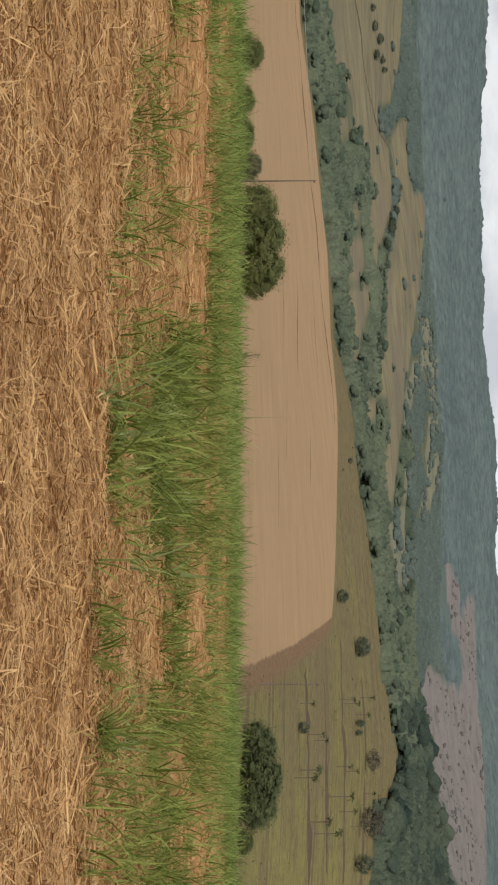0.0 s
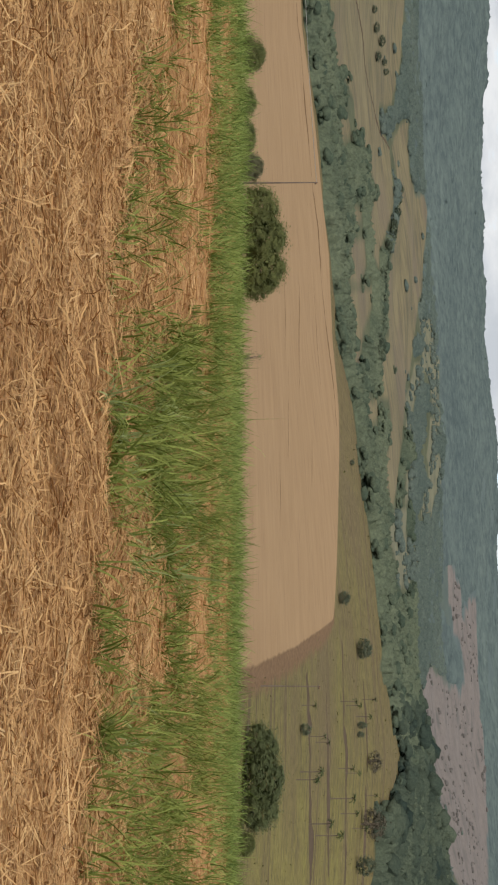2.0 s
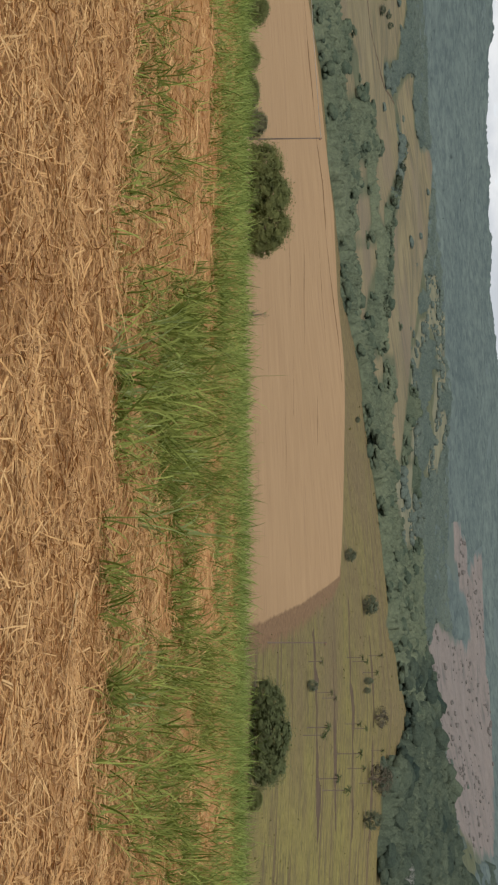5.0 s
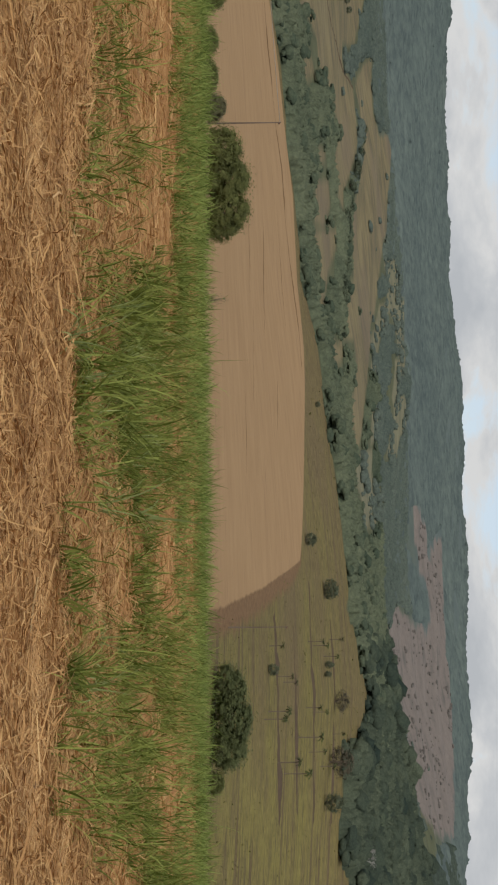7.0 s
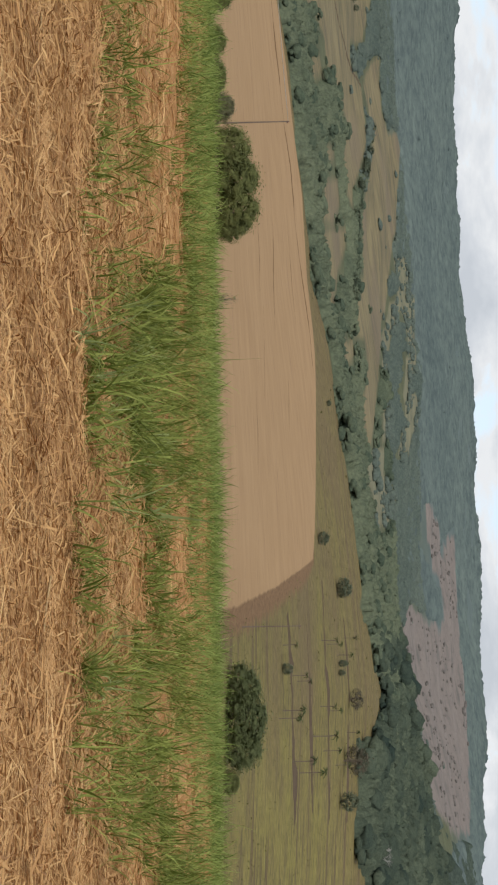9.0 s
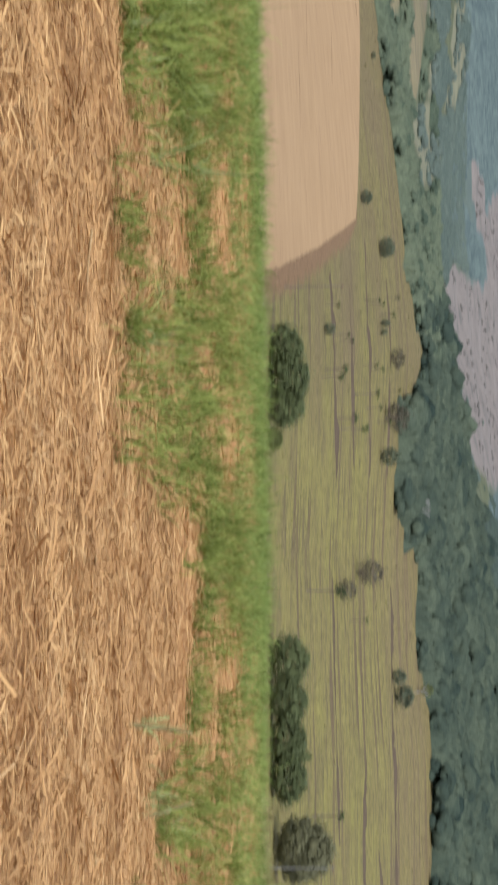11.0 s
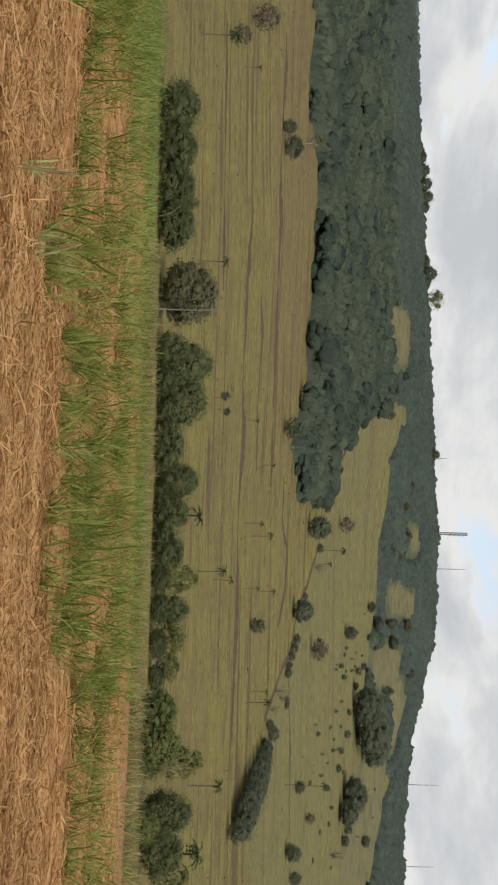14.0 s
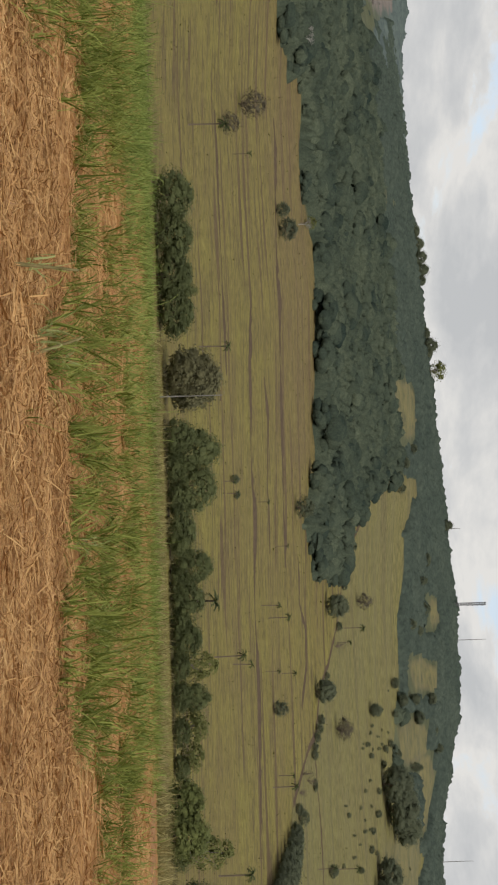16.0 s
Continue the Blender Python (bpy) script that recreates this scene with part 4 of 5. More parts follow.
PASTURE_TREES = "trees in the pasture"
for kind, label, spots in [
    ("far", "round dark green tree standing alone in the pasture", [
        (356.8, 371.4, 5.9, 6.8), (493.6, 524.9, 11.5, 13.3), (516.1, 615.0, 14.5, 15.5), (247.2, 541.7, 6.5, 7.5), (258.6, 547.9, 8.5, 11.7),
        (854.1, 778.1, 28, 45), (827.0, 776.3, 26, 34), (889.2, 786.5, 25, 30), (802.7, 668.5, 18.3, 32), (792.2, 645.2, 15.2, 22),
        (147.8, 514.9, 7.9, 8.3), (73.9, 529.9, 6.1, 9.0), (50.1, 478.1, 4.2, 5.6), (732.1, 757.7, 10, 9), (556.5, 429.6, 6.5, 10.8)]),
    ("far", "dark green tree in the thicket crossing the pasture", [
        (453.3, 408.7, 5.0, 8), (433.7, 382.3, 5.4, 13), (413.9, 356.7, 7.4, 14), (392.4, 330.6, 8.6, 15), (377.0, 310.6, 8.2, 14),
        (360.8, 290.7, 8.6, 12), (351.6, 278.0, 8.0, 8), (424, 370, 6.5, 13), (403, 343, 8, 14), (385, 321, 8.4, 14), (368, 300, 8.4, 13)]),
    ("far_dry", "leafless-looking brown tree in the pasture", [
        (139.5, 359.7, 6.0, 7.4), (158.2, 422.9, 9.2, 10.4), (584.5, 590.7, 11, 15), (118.2, 546.6, 6.3, 9.7), (137.3, 530.9, 10.1, 14),
        (629.5, 754.1, 12, 13), (630.8, 509.4, 6.0, 7.8)]),
    ("thin", "pale-stemmed tree at the forest's edge", [(306.5, 655.0, 8.2, 8.0)]),
]:
    for x, y, h, w in spots:
        plant(kind, x, y, h, w, "pasture_tree", label, group=PASTURE_TREES)
for x, y, h, w in [(63.3, 325.5, 2.8, 3.2), (97.6, 510.2, 3.9, 3.2), (100.3, 507.1, 2.9, 2.8), (7.4, 591.8, 2.2, 3.2), (505.4, 475.0, 2.4, 8.0),
                   (819.7, 643.3, 5.7, 10), (759, 671, 4, 6), (776, 701, 5, 7), (777, 723, 4, 6), (741, 722, 4, 5), (819, 789, 5, 8), (847, 838, 5, 8),
                   (878, 903, 6, 8), (873, 933, 5, 7), (828, 814, 5, 7), (747, 645, 4, 7), (709, 596, 4, 5), (825, 657, 6, 8), (970, 762, 8, 12), (796, 824, 5, 6),
                   (721, 713, 4, 5), (647, 584, 3, 4), (896, 874, 7, 10)]:
    plant("far", x, y, h, w, "pasture_bush", "small dark bush in the pasture", "bush", "bushes in the pasture")


for x, y in [(624, 634), (738, 741), (701, 694), (751, 738), (819, 825), (769, 768), (840, 843), (817, 808), (842, 824), (741, 751), (694, 683), (698, 636), (753, 687),
             (716, 642), (714, 631), (740, 655), (680, 598), (733, 601), (734, 589), (707, 561), (679, 519), (764, 579), (825, 651), (919, 726), (1001, 811),
             (993, 835), (774, 761), (836, 887), (628, 574), (742, 700), (712, 663), (702, 610), (783, 673), (682, 583), (630, 533)]:
    plant("small", x, y, turns.uniform(1.2, 3.4), turns.uniform(1.8, 4.6), "pasture_bush", "small dark bush dotted on the upper pasture slope", "bush", "bushes in the pasture")
for x, y, h, w in [(507, 519, 4.0, 6.5), (502, 508, 4.2, 6.0), (499, 499, 3.6, 6.0), (496, 490, 3.2, 5.5), (494, 483, 3.6, 6.0), (561, 650, 4.0, 7.0), (585, 757, 5.0, 8.0),
                   (572, 700, 4.0, 6.0), (530, 575, 3.0, 5.0), (443, 404, 3.6, 6.0)]:
    plant("far", x, y, h, w, "hedge_bush", "dark bush on the bank along the field boundary", "bush", "bushes on the field boundary")
for x, y, h, w in [(376, 515, 9.5, 11.5), (572, 481, 5.4, 8.4), (575, 443, 6.0, 9.0), (579, 432, 6.4, 8.0), (738, 763, 9.0, 12.0)]:
    plant("far", x, y, h, w, "pasture_tree", "round dark green tree standing in the pasture", group=PASTURE_TREES)
for x, y, h, w in [(458, 437, 6.5, 5.5), (479, 453, 6.0, 7.0), (451, 420, 5.0, 6.0), (597, 601, 9.0, 13.0), (757, 583, 10.0, 14.0), (633, 512, 6.0, 8.0), (560, 632, 8.0, 9.0)]:
    plant("twig", x, y, h, w, "dry_tree", "thin brown tree with bare twigs in the pasture", group=PASTURE_TREES)
for x, y, h, w in [(218, 312, 2.6, 3.0), (226, 316, 2.0, 2.6)]:
    plant("far", x, y, h, w, "pasture_bush", "small dark bush in the pasture", "bush", "bushes in the pasture")


for x, y in [(-245, 1412), (-224, 1351), (-208, 1318), (-193, 1284), (-178, 1251), (-164, 1215), (-153, 1186), (-140, 1154), (-128, 1112), (-120, 1070), (-111, 1034),
             (-98, 993), (-91, 1007), (-84, 980), (-78, 953), (-65, 917), (-54, 891), (-186, 1268), (-146, 1170)]:
    plant("valley", x, y, turns.uniform(6, 9), turns.uniform(10, 15), "hedge_tree", "tree in the hedge between two meadows, greyed by painted haze", group="trees in the valley hedge")
for x, y in [(-344, 1213), (-320, 1212), (-333, 1280), (-344, 1252), (-352, 1188), (-336, 1325)]:
    plant("valley", x, y, turns.uniform(4, 7), turns.uniform(7, 12), "meadow_tree", "tree standing in the far meadow, greyed by painted haze", group="trees in the far meadow")
for x, y in [(963, 1009), (1051, 1101), (894, 936), (908, 933), (990, 1012), (1087, 1092), (1120, 1099), (862, 924), (994, 952), (939, 1078), (948, 1121), (903, 1046), (951, 1204),
             (920, 1131), (726, 1033), (756, 1099), (760, 1066), (782, 1161)]:
    plant("far", x, y, turns.uniform(7, 13), turns.uniform(11, 20), "scrub_tree", "dark spreading tree in scrub below the ridge", group="trees below the ridge")


def bare_tree(x, y, high, seed):
    """A leafless pale tree: a trunk that forks again and again."""
    rng = np.random.default_rng(seed)
    limbs, twigs = [tube([(0, 0, -0.3), (0.02 * high, 0, 0.22 * high), (0.02 * high, 0.02 * high, 0.42 * high)], [0.026 * high, 0.02 * high, 0.017 * high], 7)], []

    def fork(p, d, length, radius, depth):
        q = p + d * length
        (limbs if depth < 2 else twigs).append(tube([p, (p + q) / 2 + Vector(rng.normal(0, 0.04, 3)) * length, q], [radius, radius * 0.8, radius * 0.55], 5))
        if depth < 4:
            for _ in range(3):
                e = (d + Vector(rng.normal(0, 0.55, 3)) + Vector((0, 0, 0.12))).normalized()
                fork(q, e, length * rng.uniform(0.6, 0.8), radius * 0.58, depth + 1)

    for k in range(4):
        a = k * 1.57 + rng.uniform(-0.4, 0.4)
        fork(Vector((0.02 * high, 0.02 * high, 0.4 * high)), Vector((math.cos(a) * 0.7, math.sin(a) * 0.7, 0.8)).normalized(), 0.2 * high, 0.012 * high, 0)
    ob = thing("bare_tree", "leafless pale grey tree at the forest's edge", "tree", "trees in the pasture")
    part_mesh("trunk", mesh_of("trunk", *join(limbs), GREY_BARK, True), ob)
    tagged(part_mesh("twigs", mesh_of("twigs", *join(twigs), GREY_BARK, True), ob), "fine leafless twigs", kind="stuff")
    ob.matrix_world = pose(x, y, float(height(x, y)) - 0.05)


bare_tree(213, 655, 12.5, 7)
bare_tree(300, 640, 7.5, 8)


# ---- palms in the pasture ----
def palm_kind(seed):
    """A palm 1 high: a thin ringed trunk and a head of arching feathered fronds."""
    rng = np.random.default_rng(seed)
    bend = rng.uniform(-0.02, 0.02, 2)
    top = 0.84
    line = [(bend[0] * t * t, bend[1] * t * t, top * t - 0.02) for t in np.linspace(0, 1, 6)]
    trunk = mesh_of("trunk", *join([tube(line, [0.024, 0.02, 0.019, 0.02, 0.018, 0.016], 8)]), BARK, True)
    V, F = [], []
    for i in range(15):
        a, up = 2.399 * i + rng.uniform(-0.3, 0.3), rng.uniform(-0.35, 1.15)
        out = Vector((math.cos(a), math.sin(a), 0))
        side = Vector((-math.sin(a), math.cos(a), 0))
        p, pts = Vector(line[-1]), []
        for k in range(6):
            pts.append(p.copy())
            p = p + (out * math.cos(up) + Vector((0, 0, math.sin(up)))) * 0.045
            up -= 0.33
        for k in range(5):
            for sgn in (-1, 1):
                w = 0.045 * math.sin(math.pi * (k + 1) / 6.5)
                m = (pts[k] + pts[k + 1]) / 2
                tip = m + side * sgn * w + Vector((0, 0, -w * 0.5)) + out * 0.015
                n = len(V)
                V += [pts[k], pts[k + 1], tip + out * 0.01, tip - out * 0.01]
                F.append((n, n + 1, n + 2, n + 3))
    return mesh_of("crown", [tuple(v) for v in V], F, PALM_LEAF), trunk


PALMS = [palm_kind(s) for s in range(60, 64)]


def plant_palm(x, y, high):
    crown, trunk = turns.choice(PALMS)
    ob = thing("palm_tree", "tall thin-stemmed palm standing in the grazed pasture", "palm", "palms in the pasture")
    part_mesh("trunk", trunk, ob)
    part_mesh("crown", crown, ob)
    wide = max(high, 5.0) * turns.uniform(0.9, 1.15)
    ob.matrix_world = pose(x, y, float(height(x, y)) - 0.05, 0, 0, turns.uniform(0, 360)) @ Matrix.Diagonal((wide, wide, high, 1))


for x, y, h in [(151.8, 265.8, 7.2), (207.9, 296.7, 3.5), (214.0, 300.0, 3.6), (277.2, 383.4, 4.5), (335.1, 434.9, 5.3), (308.7, 369.3, 7.4),
                (329.2, 387.0, 8.8), (217.6, 243.2, 7.8), (251.2, 277.8, 6.0), (330.0, 361.0, 5.6), (379.9, 414.2, 6.4), (246.9, 207.3, 8.7),
                (618.4, 521.3, 13.0), (534.0, 450.5, 9.2), (384.0, 366.0, 6.5), (366.8, 344.4, 9.5), (600.6, 694.3, 15), (564.8, 640.3, 9.8),
                (161.6, 392.6, 6.0), (494.7, 499.5, 5.3), (109.2, 281.2, 9.0), (148.0, 178.6, 8.4), (182.4, 140.1, 10.4)]:
    plant_palm(x, y, h)
for x, y, h in [(59.0, 331.3, 3.8), (69.2, 347.1, 4.7), (74.4, 366.1, 4.2), (96.7, 437.6, 5.5), (72.7, 325.2, 6.0), (72.2, 315.4, 5.9),
                (103.2, 460.5, 5.8), (100.3, 415.3, 8.1), (129.2, 539.9, 5.5), (91.5, 353.3, 6.8), (99.6, 373.2, 8.2), (129.0, 492.8, 6.2),
                (113.0, 448.8, 6.5), (79.7, 454.7, 5.9), (84.2, 473.3, 5.8), (94.3, 508.3, 6.2), (93.6, 538.3, 5.8)]:
    plant_palm(x, y, h)


def make_tussocks():
    """Ungrazed grass tussocks and small weeds all over the pasture."""
    rng = np.random.default_rng(77)
    n = 13000
    az, r = np.radians(rng.uniform(-6, 57, n)), np.exp(rng.uniform(math.log(215), math.log(1050), n))
    x, y = r * np.sin(az), r * np.cos(az)
    ok = (inside(PASTURE, x, y) > 2) & (inside(SOIL, x, y) < -3)
    x, y, r = x[ok], y[ok], r[ok]
    m, k = len(x), 3
    size = np.repeat(rng.gamma(2, 0.07, m) + 0.06, k) * np.repeat(np.clip(r / 400, 0.8, 1.7), k)
    c = np.stack([np.repeat(x, k), np.repeat(y, k), np.repeat(height(x, y), k)], 1)
    d = rng.normal(0, 1, (m * k, 3)) * np.array([1, 1, 0.4])
    d /= np.linalg.norm(d, axis=1)[:, None]
    along = rng.normal(0, 2.2, m * k) * size
    c = c + np.stack([d[:, 0] * size * 0.5 + along * np.repeat(y / r, k), d[:, 1] * size * 0.5 - along * np.repeat(x / r, k), size * rng.uniform(0.1, 0.5, m * k)], 1)
    v, f = cards(rng, c, d, 1.0)
    v = np.repeat(c, 4, 0) + (v - np.repeat(c, 4, 0)) * np.repeat(size, 4)[:, None]
    tagged(new("pasture_tussocks", mesh_of("pasture_tussocks", v, f, TUSSOCK)), "olive-brown grass tussocks and weeds in the pasture", "grass", kind="stuff")


make_tussocks()


# ---- poles, wires and masts ----
def utility_pole(x, y, high, mat, turn):
    ob = thing("utility_pole", "slim utility pole with a short crossarm carrying wires", "pole", "utility poles")
    z = float(height(x, y))
    part_mesh("pole", mesh_of("pole", *join([tube([(0, 0, -0.3), (0, 0, high * 0.5), (0, 0, high)], [0.13, 0.1, 0.075], 8)]), mat, True), ob)
    bm = bmesh.new()
    bmesh.ops.create_cube(bm, size=1, matrix=Matrix.Diagonal((1.8, 0.1, 0.12, 1)))
    bmesh.ops.bevel(bm, geom=bm.edges[:], offset=0.015, segments=1, affect="EDGES")
    me = bpy.data.meshes.new("crossarm")
    bm.to_mesh(me)
    bm.free()
    me.materials.append(POLE_WOOD)
    arm = part_mesh("crossarm", me, ob)
    arm.location = (0, 0.14, high - 0.35)
    for u in (-0.8, 0.0, 0.8):
        pin = part_mesh("insulator", mesh_of("insulator", *join([tube([(0, 0, 0), (0, 0, 0.06), (0, 0, 0.1), (0, 0, 0.16)], [0.03, 0.06, 0.03, 0.05], 8)]), CERAMIC, True), arm)
        pin.location = (u, 0, 0.06)
    ob.matrix_world = pose(x, y, z, 0, 0, turn)
    return Vector((x, y, z + high - 0.15))


tops = [utility_pole(-118.0, 208.0, 9.8, POLE_WOOD, -100), utility_pole(-36.4, 203.8, 10.6, POLE_WOOD, -85),
        utility_pole(39.1, 236.8, 9.7, POLE_WOOD, -85), utility_pole(116.5, 189.0, 9.5, POLE_GREY, -60)]
for a, b in [tops[:2]]:
    ob = thing("power_line", "thin sagging wires between utility poles", "wire", "power lines")
    for off in (-0.8, 0.8):
        side = Vector((0, off, 0))
        pts = [a.lerp(b, t) + side - Vector((0, 0, 4 * 1.3 * t * (1 - t))) for t in np.linspace(0, 1, 17)]
        part_mesh("wire", mesh_of("wire", *join([tube(pts, [0.026] * 17, 4)]), WIRE), ob)


def lattice_mast(x, y, high, width, bays):
    """A square lattice tower with antenna stubs."""
    ob = thing("radio_mast", "dark steel lattice mast on the wooded ridge", "mast", "masts on the ridge")
    z = float(height(x, y)) + 4
    h = width / 2
    for cx, cy in ((-h, -h), (h, -h), (h, h), (-h, h)):
        part_mesh("leg", mesh_of("leg", *join([tube([(cx, cy, -5), (cx, cy, high)], [width * 0.19] * 2, 6)]), STEEL), ob)
    for i in range(bays):
        z0, z1 = high * i / bays, high * (i + 1) / bays
        c = [(-h, -h), (h, -h), (h, h), (-h, h)]
        pieces = [tube([(*c[k], z0), (*c[(k + 1) % 4], z1)], [width * 0.12] * 2, 4) for k in range(4)]
        part_mesh("bracing", mesh_of("bracing", *join(pieces), STEEL), ob)
    for i in range(4):
        zz = high * (0.42 + 0.15 * i)
        part_mesh("antenna", mesh_of("antenna", *join([tube([(h, -h, zz), (h + width * 0.4, -h, zz)], [0.25, 0.25], 6), tube([(h + width * 0.4, -h, zz - 1), (h + width * 0.4, -h, zz + 1)], [0.4, 0.4], 8)]), STEEL, True), ob)
    ob.matrix_world = pose(x, y, z, 0, 0, -40)


def thin_mast(x, y, high):
    ob = thing("guyed_mast", "very thin pale mast on the ridge", "mast", "masts on the ridge")
    part_mesh("pole", mesh_of("pole", *join([tube([(0, 0, -5), (0, 0, high * 0.6), (0, 0, high)], [0.45, 0.35, 0.2], 6)]), POLE_GREY), ob)
    ob.matrix_world = pose(x, y, float(height(x, y)) + 3)


def ridge_spot(az, r):
    return r * math.sin(radians(az)), r * math.cos(radians(az))


lattice_mast(*ridge_spot(40.08, 1690), 36.0, 2.4, 12)
for az, r, h in [(41.46, 1690, 36), (49.73, 1750, 40), (37.14, 1690, 18), (52.74, 1770, 38)]:
    thin_mast(*ridge_spot(az, r), h)
for az, r, h, w, kind in [(29.95, 1690, 20, 22, "far"), (30.93, 1690, 25, 26, "thin"), (37.0, 1690, 14, 16, "far"), (25.5, 1770, 13, 22, "far"), (26.0, 1760, 16, 22, "far"), (26.5, 1740, 18, 22, "far"), (27.0, 1740, 19, 20, "far"), (27.4, 1740, 13, 18, "far"), (29.5, 1695, 12, 20, "far"), (30.2, 1690, 13, 18, "far")]:
    plant(kind, *ridge_spot(az, r), h, w, "ridge_tree", "tall dark tree standing out on the skyline", group="trees on the skyline")


# ---- foreground: cane straw, regrowing cane, grass along the brow ----
def straw_mesh(seed, count, r0, r1, long_, wide, lift, straight=False):
    rng = np.random.default_rng(seed)
    az = np.radians(rng.uniform(-21, 57, count))
    r = np.sqrt(rng.uniform(r0 ** 2, r1 ** 2, count))
    r = np.where((az > radians(46.5)) & (r > 25.3), r - 5, r)
    x, y = r * np.sin(az), r * np.cos(az)
    length = rng.gamma(3.0, long_ / 3, count)
    w = wide * rng.uniform(0.4, 1.5, count)
    a = rng.uniform(0, 2 * math.pi, count)
    tilt = rng.normal(0, 1, count) * np.where(rng.uniform(0, 1, count) < 0.42, 0.4, 0.13) * np.minimum(1, 0.14 / length)
    bend = rng.normal(0, 0.45, count)
    z0 = height(x, y) + rng.uniform(0, 1, count) ** 2 * lift + 0.008
    V = np.zeros((count, 6, 3))
    roll = rng.normal(0, 0.5, count)
    for k, s in enumerate((-0.5, 0.0, 0.5)):
        aa = a + bend * s
        cx, cy = x + np.cos(aa) * length * s, y + np.sin(aa) * length * s
        cz = z0 + np.sin(np.abs(tilt)) * length * (np.sign(tilt) * s + 0.42) + 0.02 * (0.25 - s * s) * rng.uniform(-1, 2, count)
        taper = 1.0 - 0.5 * abs(s)
        for q, sg in enumerate((-1, 1)):
            V[:, 2 * k + q] = np.stack([cx - np.sin(aa) * sg * w * taper / 2, cy + np.cos(aa) * sg * w * taper / 2,
                                        np.maximum(cz, height(cx, cy) + 0.004) + sg * np.sin(roll) * w * 0.5], 1)
    base = 6 * np.arange(count)[:, None]
    F = np.concatenate([base + np.array([0, 1, 3, 2]), base + np.array([2, 3, 5, 4])]) if not straight else base + np.array([0, 1, 5, 4])
    return V.reshape(-1, 3), F


def make_straw():
    a = straw_mesh(70, 60000, 6.4, 14, 0.17, 0.0062, 0.05)
    d = straw_mesh(73, 85000, 6.4, 14, 0.14, 0.0046, 0.04, True)
    b = straw_mesh(71, 70000, 13.5, 28, 0.18, 0.0078, 0.045, True)
    c = straw_mesh(72, 4200, 6.4, 20, 0.24, 0.0115, 0.06)
    e = straw_mesh(74, 30000, 12.5, 18, 0.17, 0.0062, 0.05, True)
    v, f = join([a, b, c, d, e])
    tagged(new("straw", mesh_of("straw", v, f, STRAW)), "thick mat of dry golden cane straw on the field", "straw", kind="stuff")


make_straw()


def blades(rng, roots, high, wide, lean, seg=4, droop=1.0):
    """Arching grass blades from the roots (n, 3): strips that taper to a point."""
    n = len(roots)
    a = rng.uniform(0, 2 * math.pi, n)
    L = high * rng.uniform(0.5, 1.15, n)
    th = np.abs(rng.normal(lean, 0.36, n))
    w = wide * rng.uniform(0.6, 1.3, n)
    curl = droop * rng.gamma(2.0, 0.17, n)
    side = np.stack([-np.sin(a + rng.normal(0, 0.5, n)), np.cos(a), 0 * a], 1)
    p = roots.copy()
    V = np.zeros((n, 2 * (seg + 1), 3))
    for k in range(seg + 1):
        t = k / seg
        ww = w * (1 - t ** 1.6) * 0.5 + 0.0006
        V[:, 2 * k], V[:, 2 * k + 1] = p - side * ww[:, None], p + side * ww[:, None]
        d = np.stack([np.cos(a) * np.sin(th), np.sin(a) * np.sin(th), np.cos(th)], 1)
        p = p + d * (L / seg)[:, None]
        th = th + curl * (0.5 + 1.2 * t)
    base = (2 * (seg + 1)) * np.arange(n)[:, None]
    F = np.concatenate([base + np.array([2 * k, 2 * k + 1, 2 * k + 3, 2 * k + 2]) for k in range(seg)])
    return V.reshape(-1, 3), F


def tuft_kind(seed, n, spread, high, wide, lean, mat=CANE):
    rng = np.random.default_rng(seed)
    root = np.stack([rng.normal(0, spread, n), rng.normal(0, spread, n), np.full(n, -0.01)], 1)
    return mesh_of("cane_tuft", *blades(rng, root, high, wide, lean, 6, 0.95), mat)


TUFTS = {
    "big": [tuft_kind(s, 30, 0.06, 0.86, 0.021, 0.66) for s in (80, 81, 82, 83)],
    "broad": [tuft_kind(s, 13, 0.05, 1.0, 0.028, 0.6, CANE_PALE) for s in (91, 92, 93)],
    "mid": [tuft_kind(s, 19, 0.06, 0.7, 0.0185, 0.66) for s in (84, 85, 86, 87)],
    "low": [tuft_kind(s, 10, 0.05, 0.54, 0.015, 0.72) for s in (88, 89, 90)],
}
CANE_LABELS = {"big": "tall green clump of regrowing cane blades in straw", "broad": "cane shoot with broad pale green blades",
               "mid": "green clump of regrowing cane blades in straw", "low": "sparse thin cane shoot in straw"}


FAR_TUFTS = []


def tuft(kind, az, r, scale=1.0, single=True):
    x, y = r * math.sin(radians(az)), r * math.cos(radians(az))
    me, m = turns.choice(TUFTS[kind]), pose(x, y, float(height(x, y)), 0, 0, turns.uniform(0, 360)) @ Matrix.Scale(scale, 4)
    if not single:
        v = np.empty(3 * len(me.vertices), np.float32)
        me.vertices.foreach_get("co", v)
        m = np.array(m)
        FAR_TUFTS.append((v.reshape(-1, 3) @ m[:3, :3].T + m[:3, 3], np.array([tuple(p.vertices) for p in me.polygons])))
        return
    ob = new("cane_tuft", me)
    ob.matrix_world = m
    tagged(ob, CANE_LABELS[kind], "grass", "cane clumps")


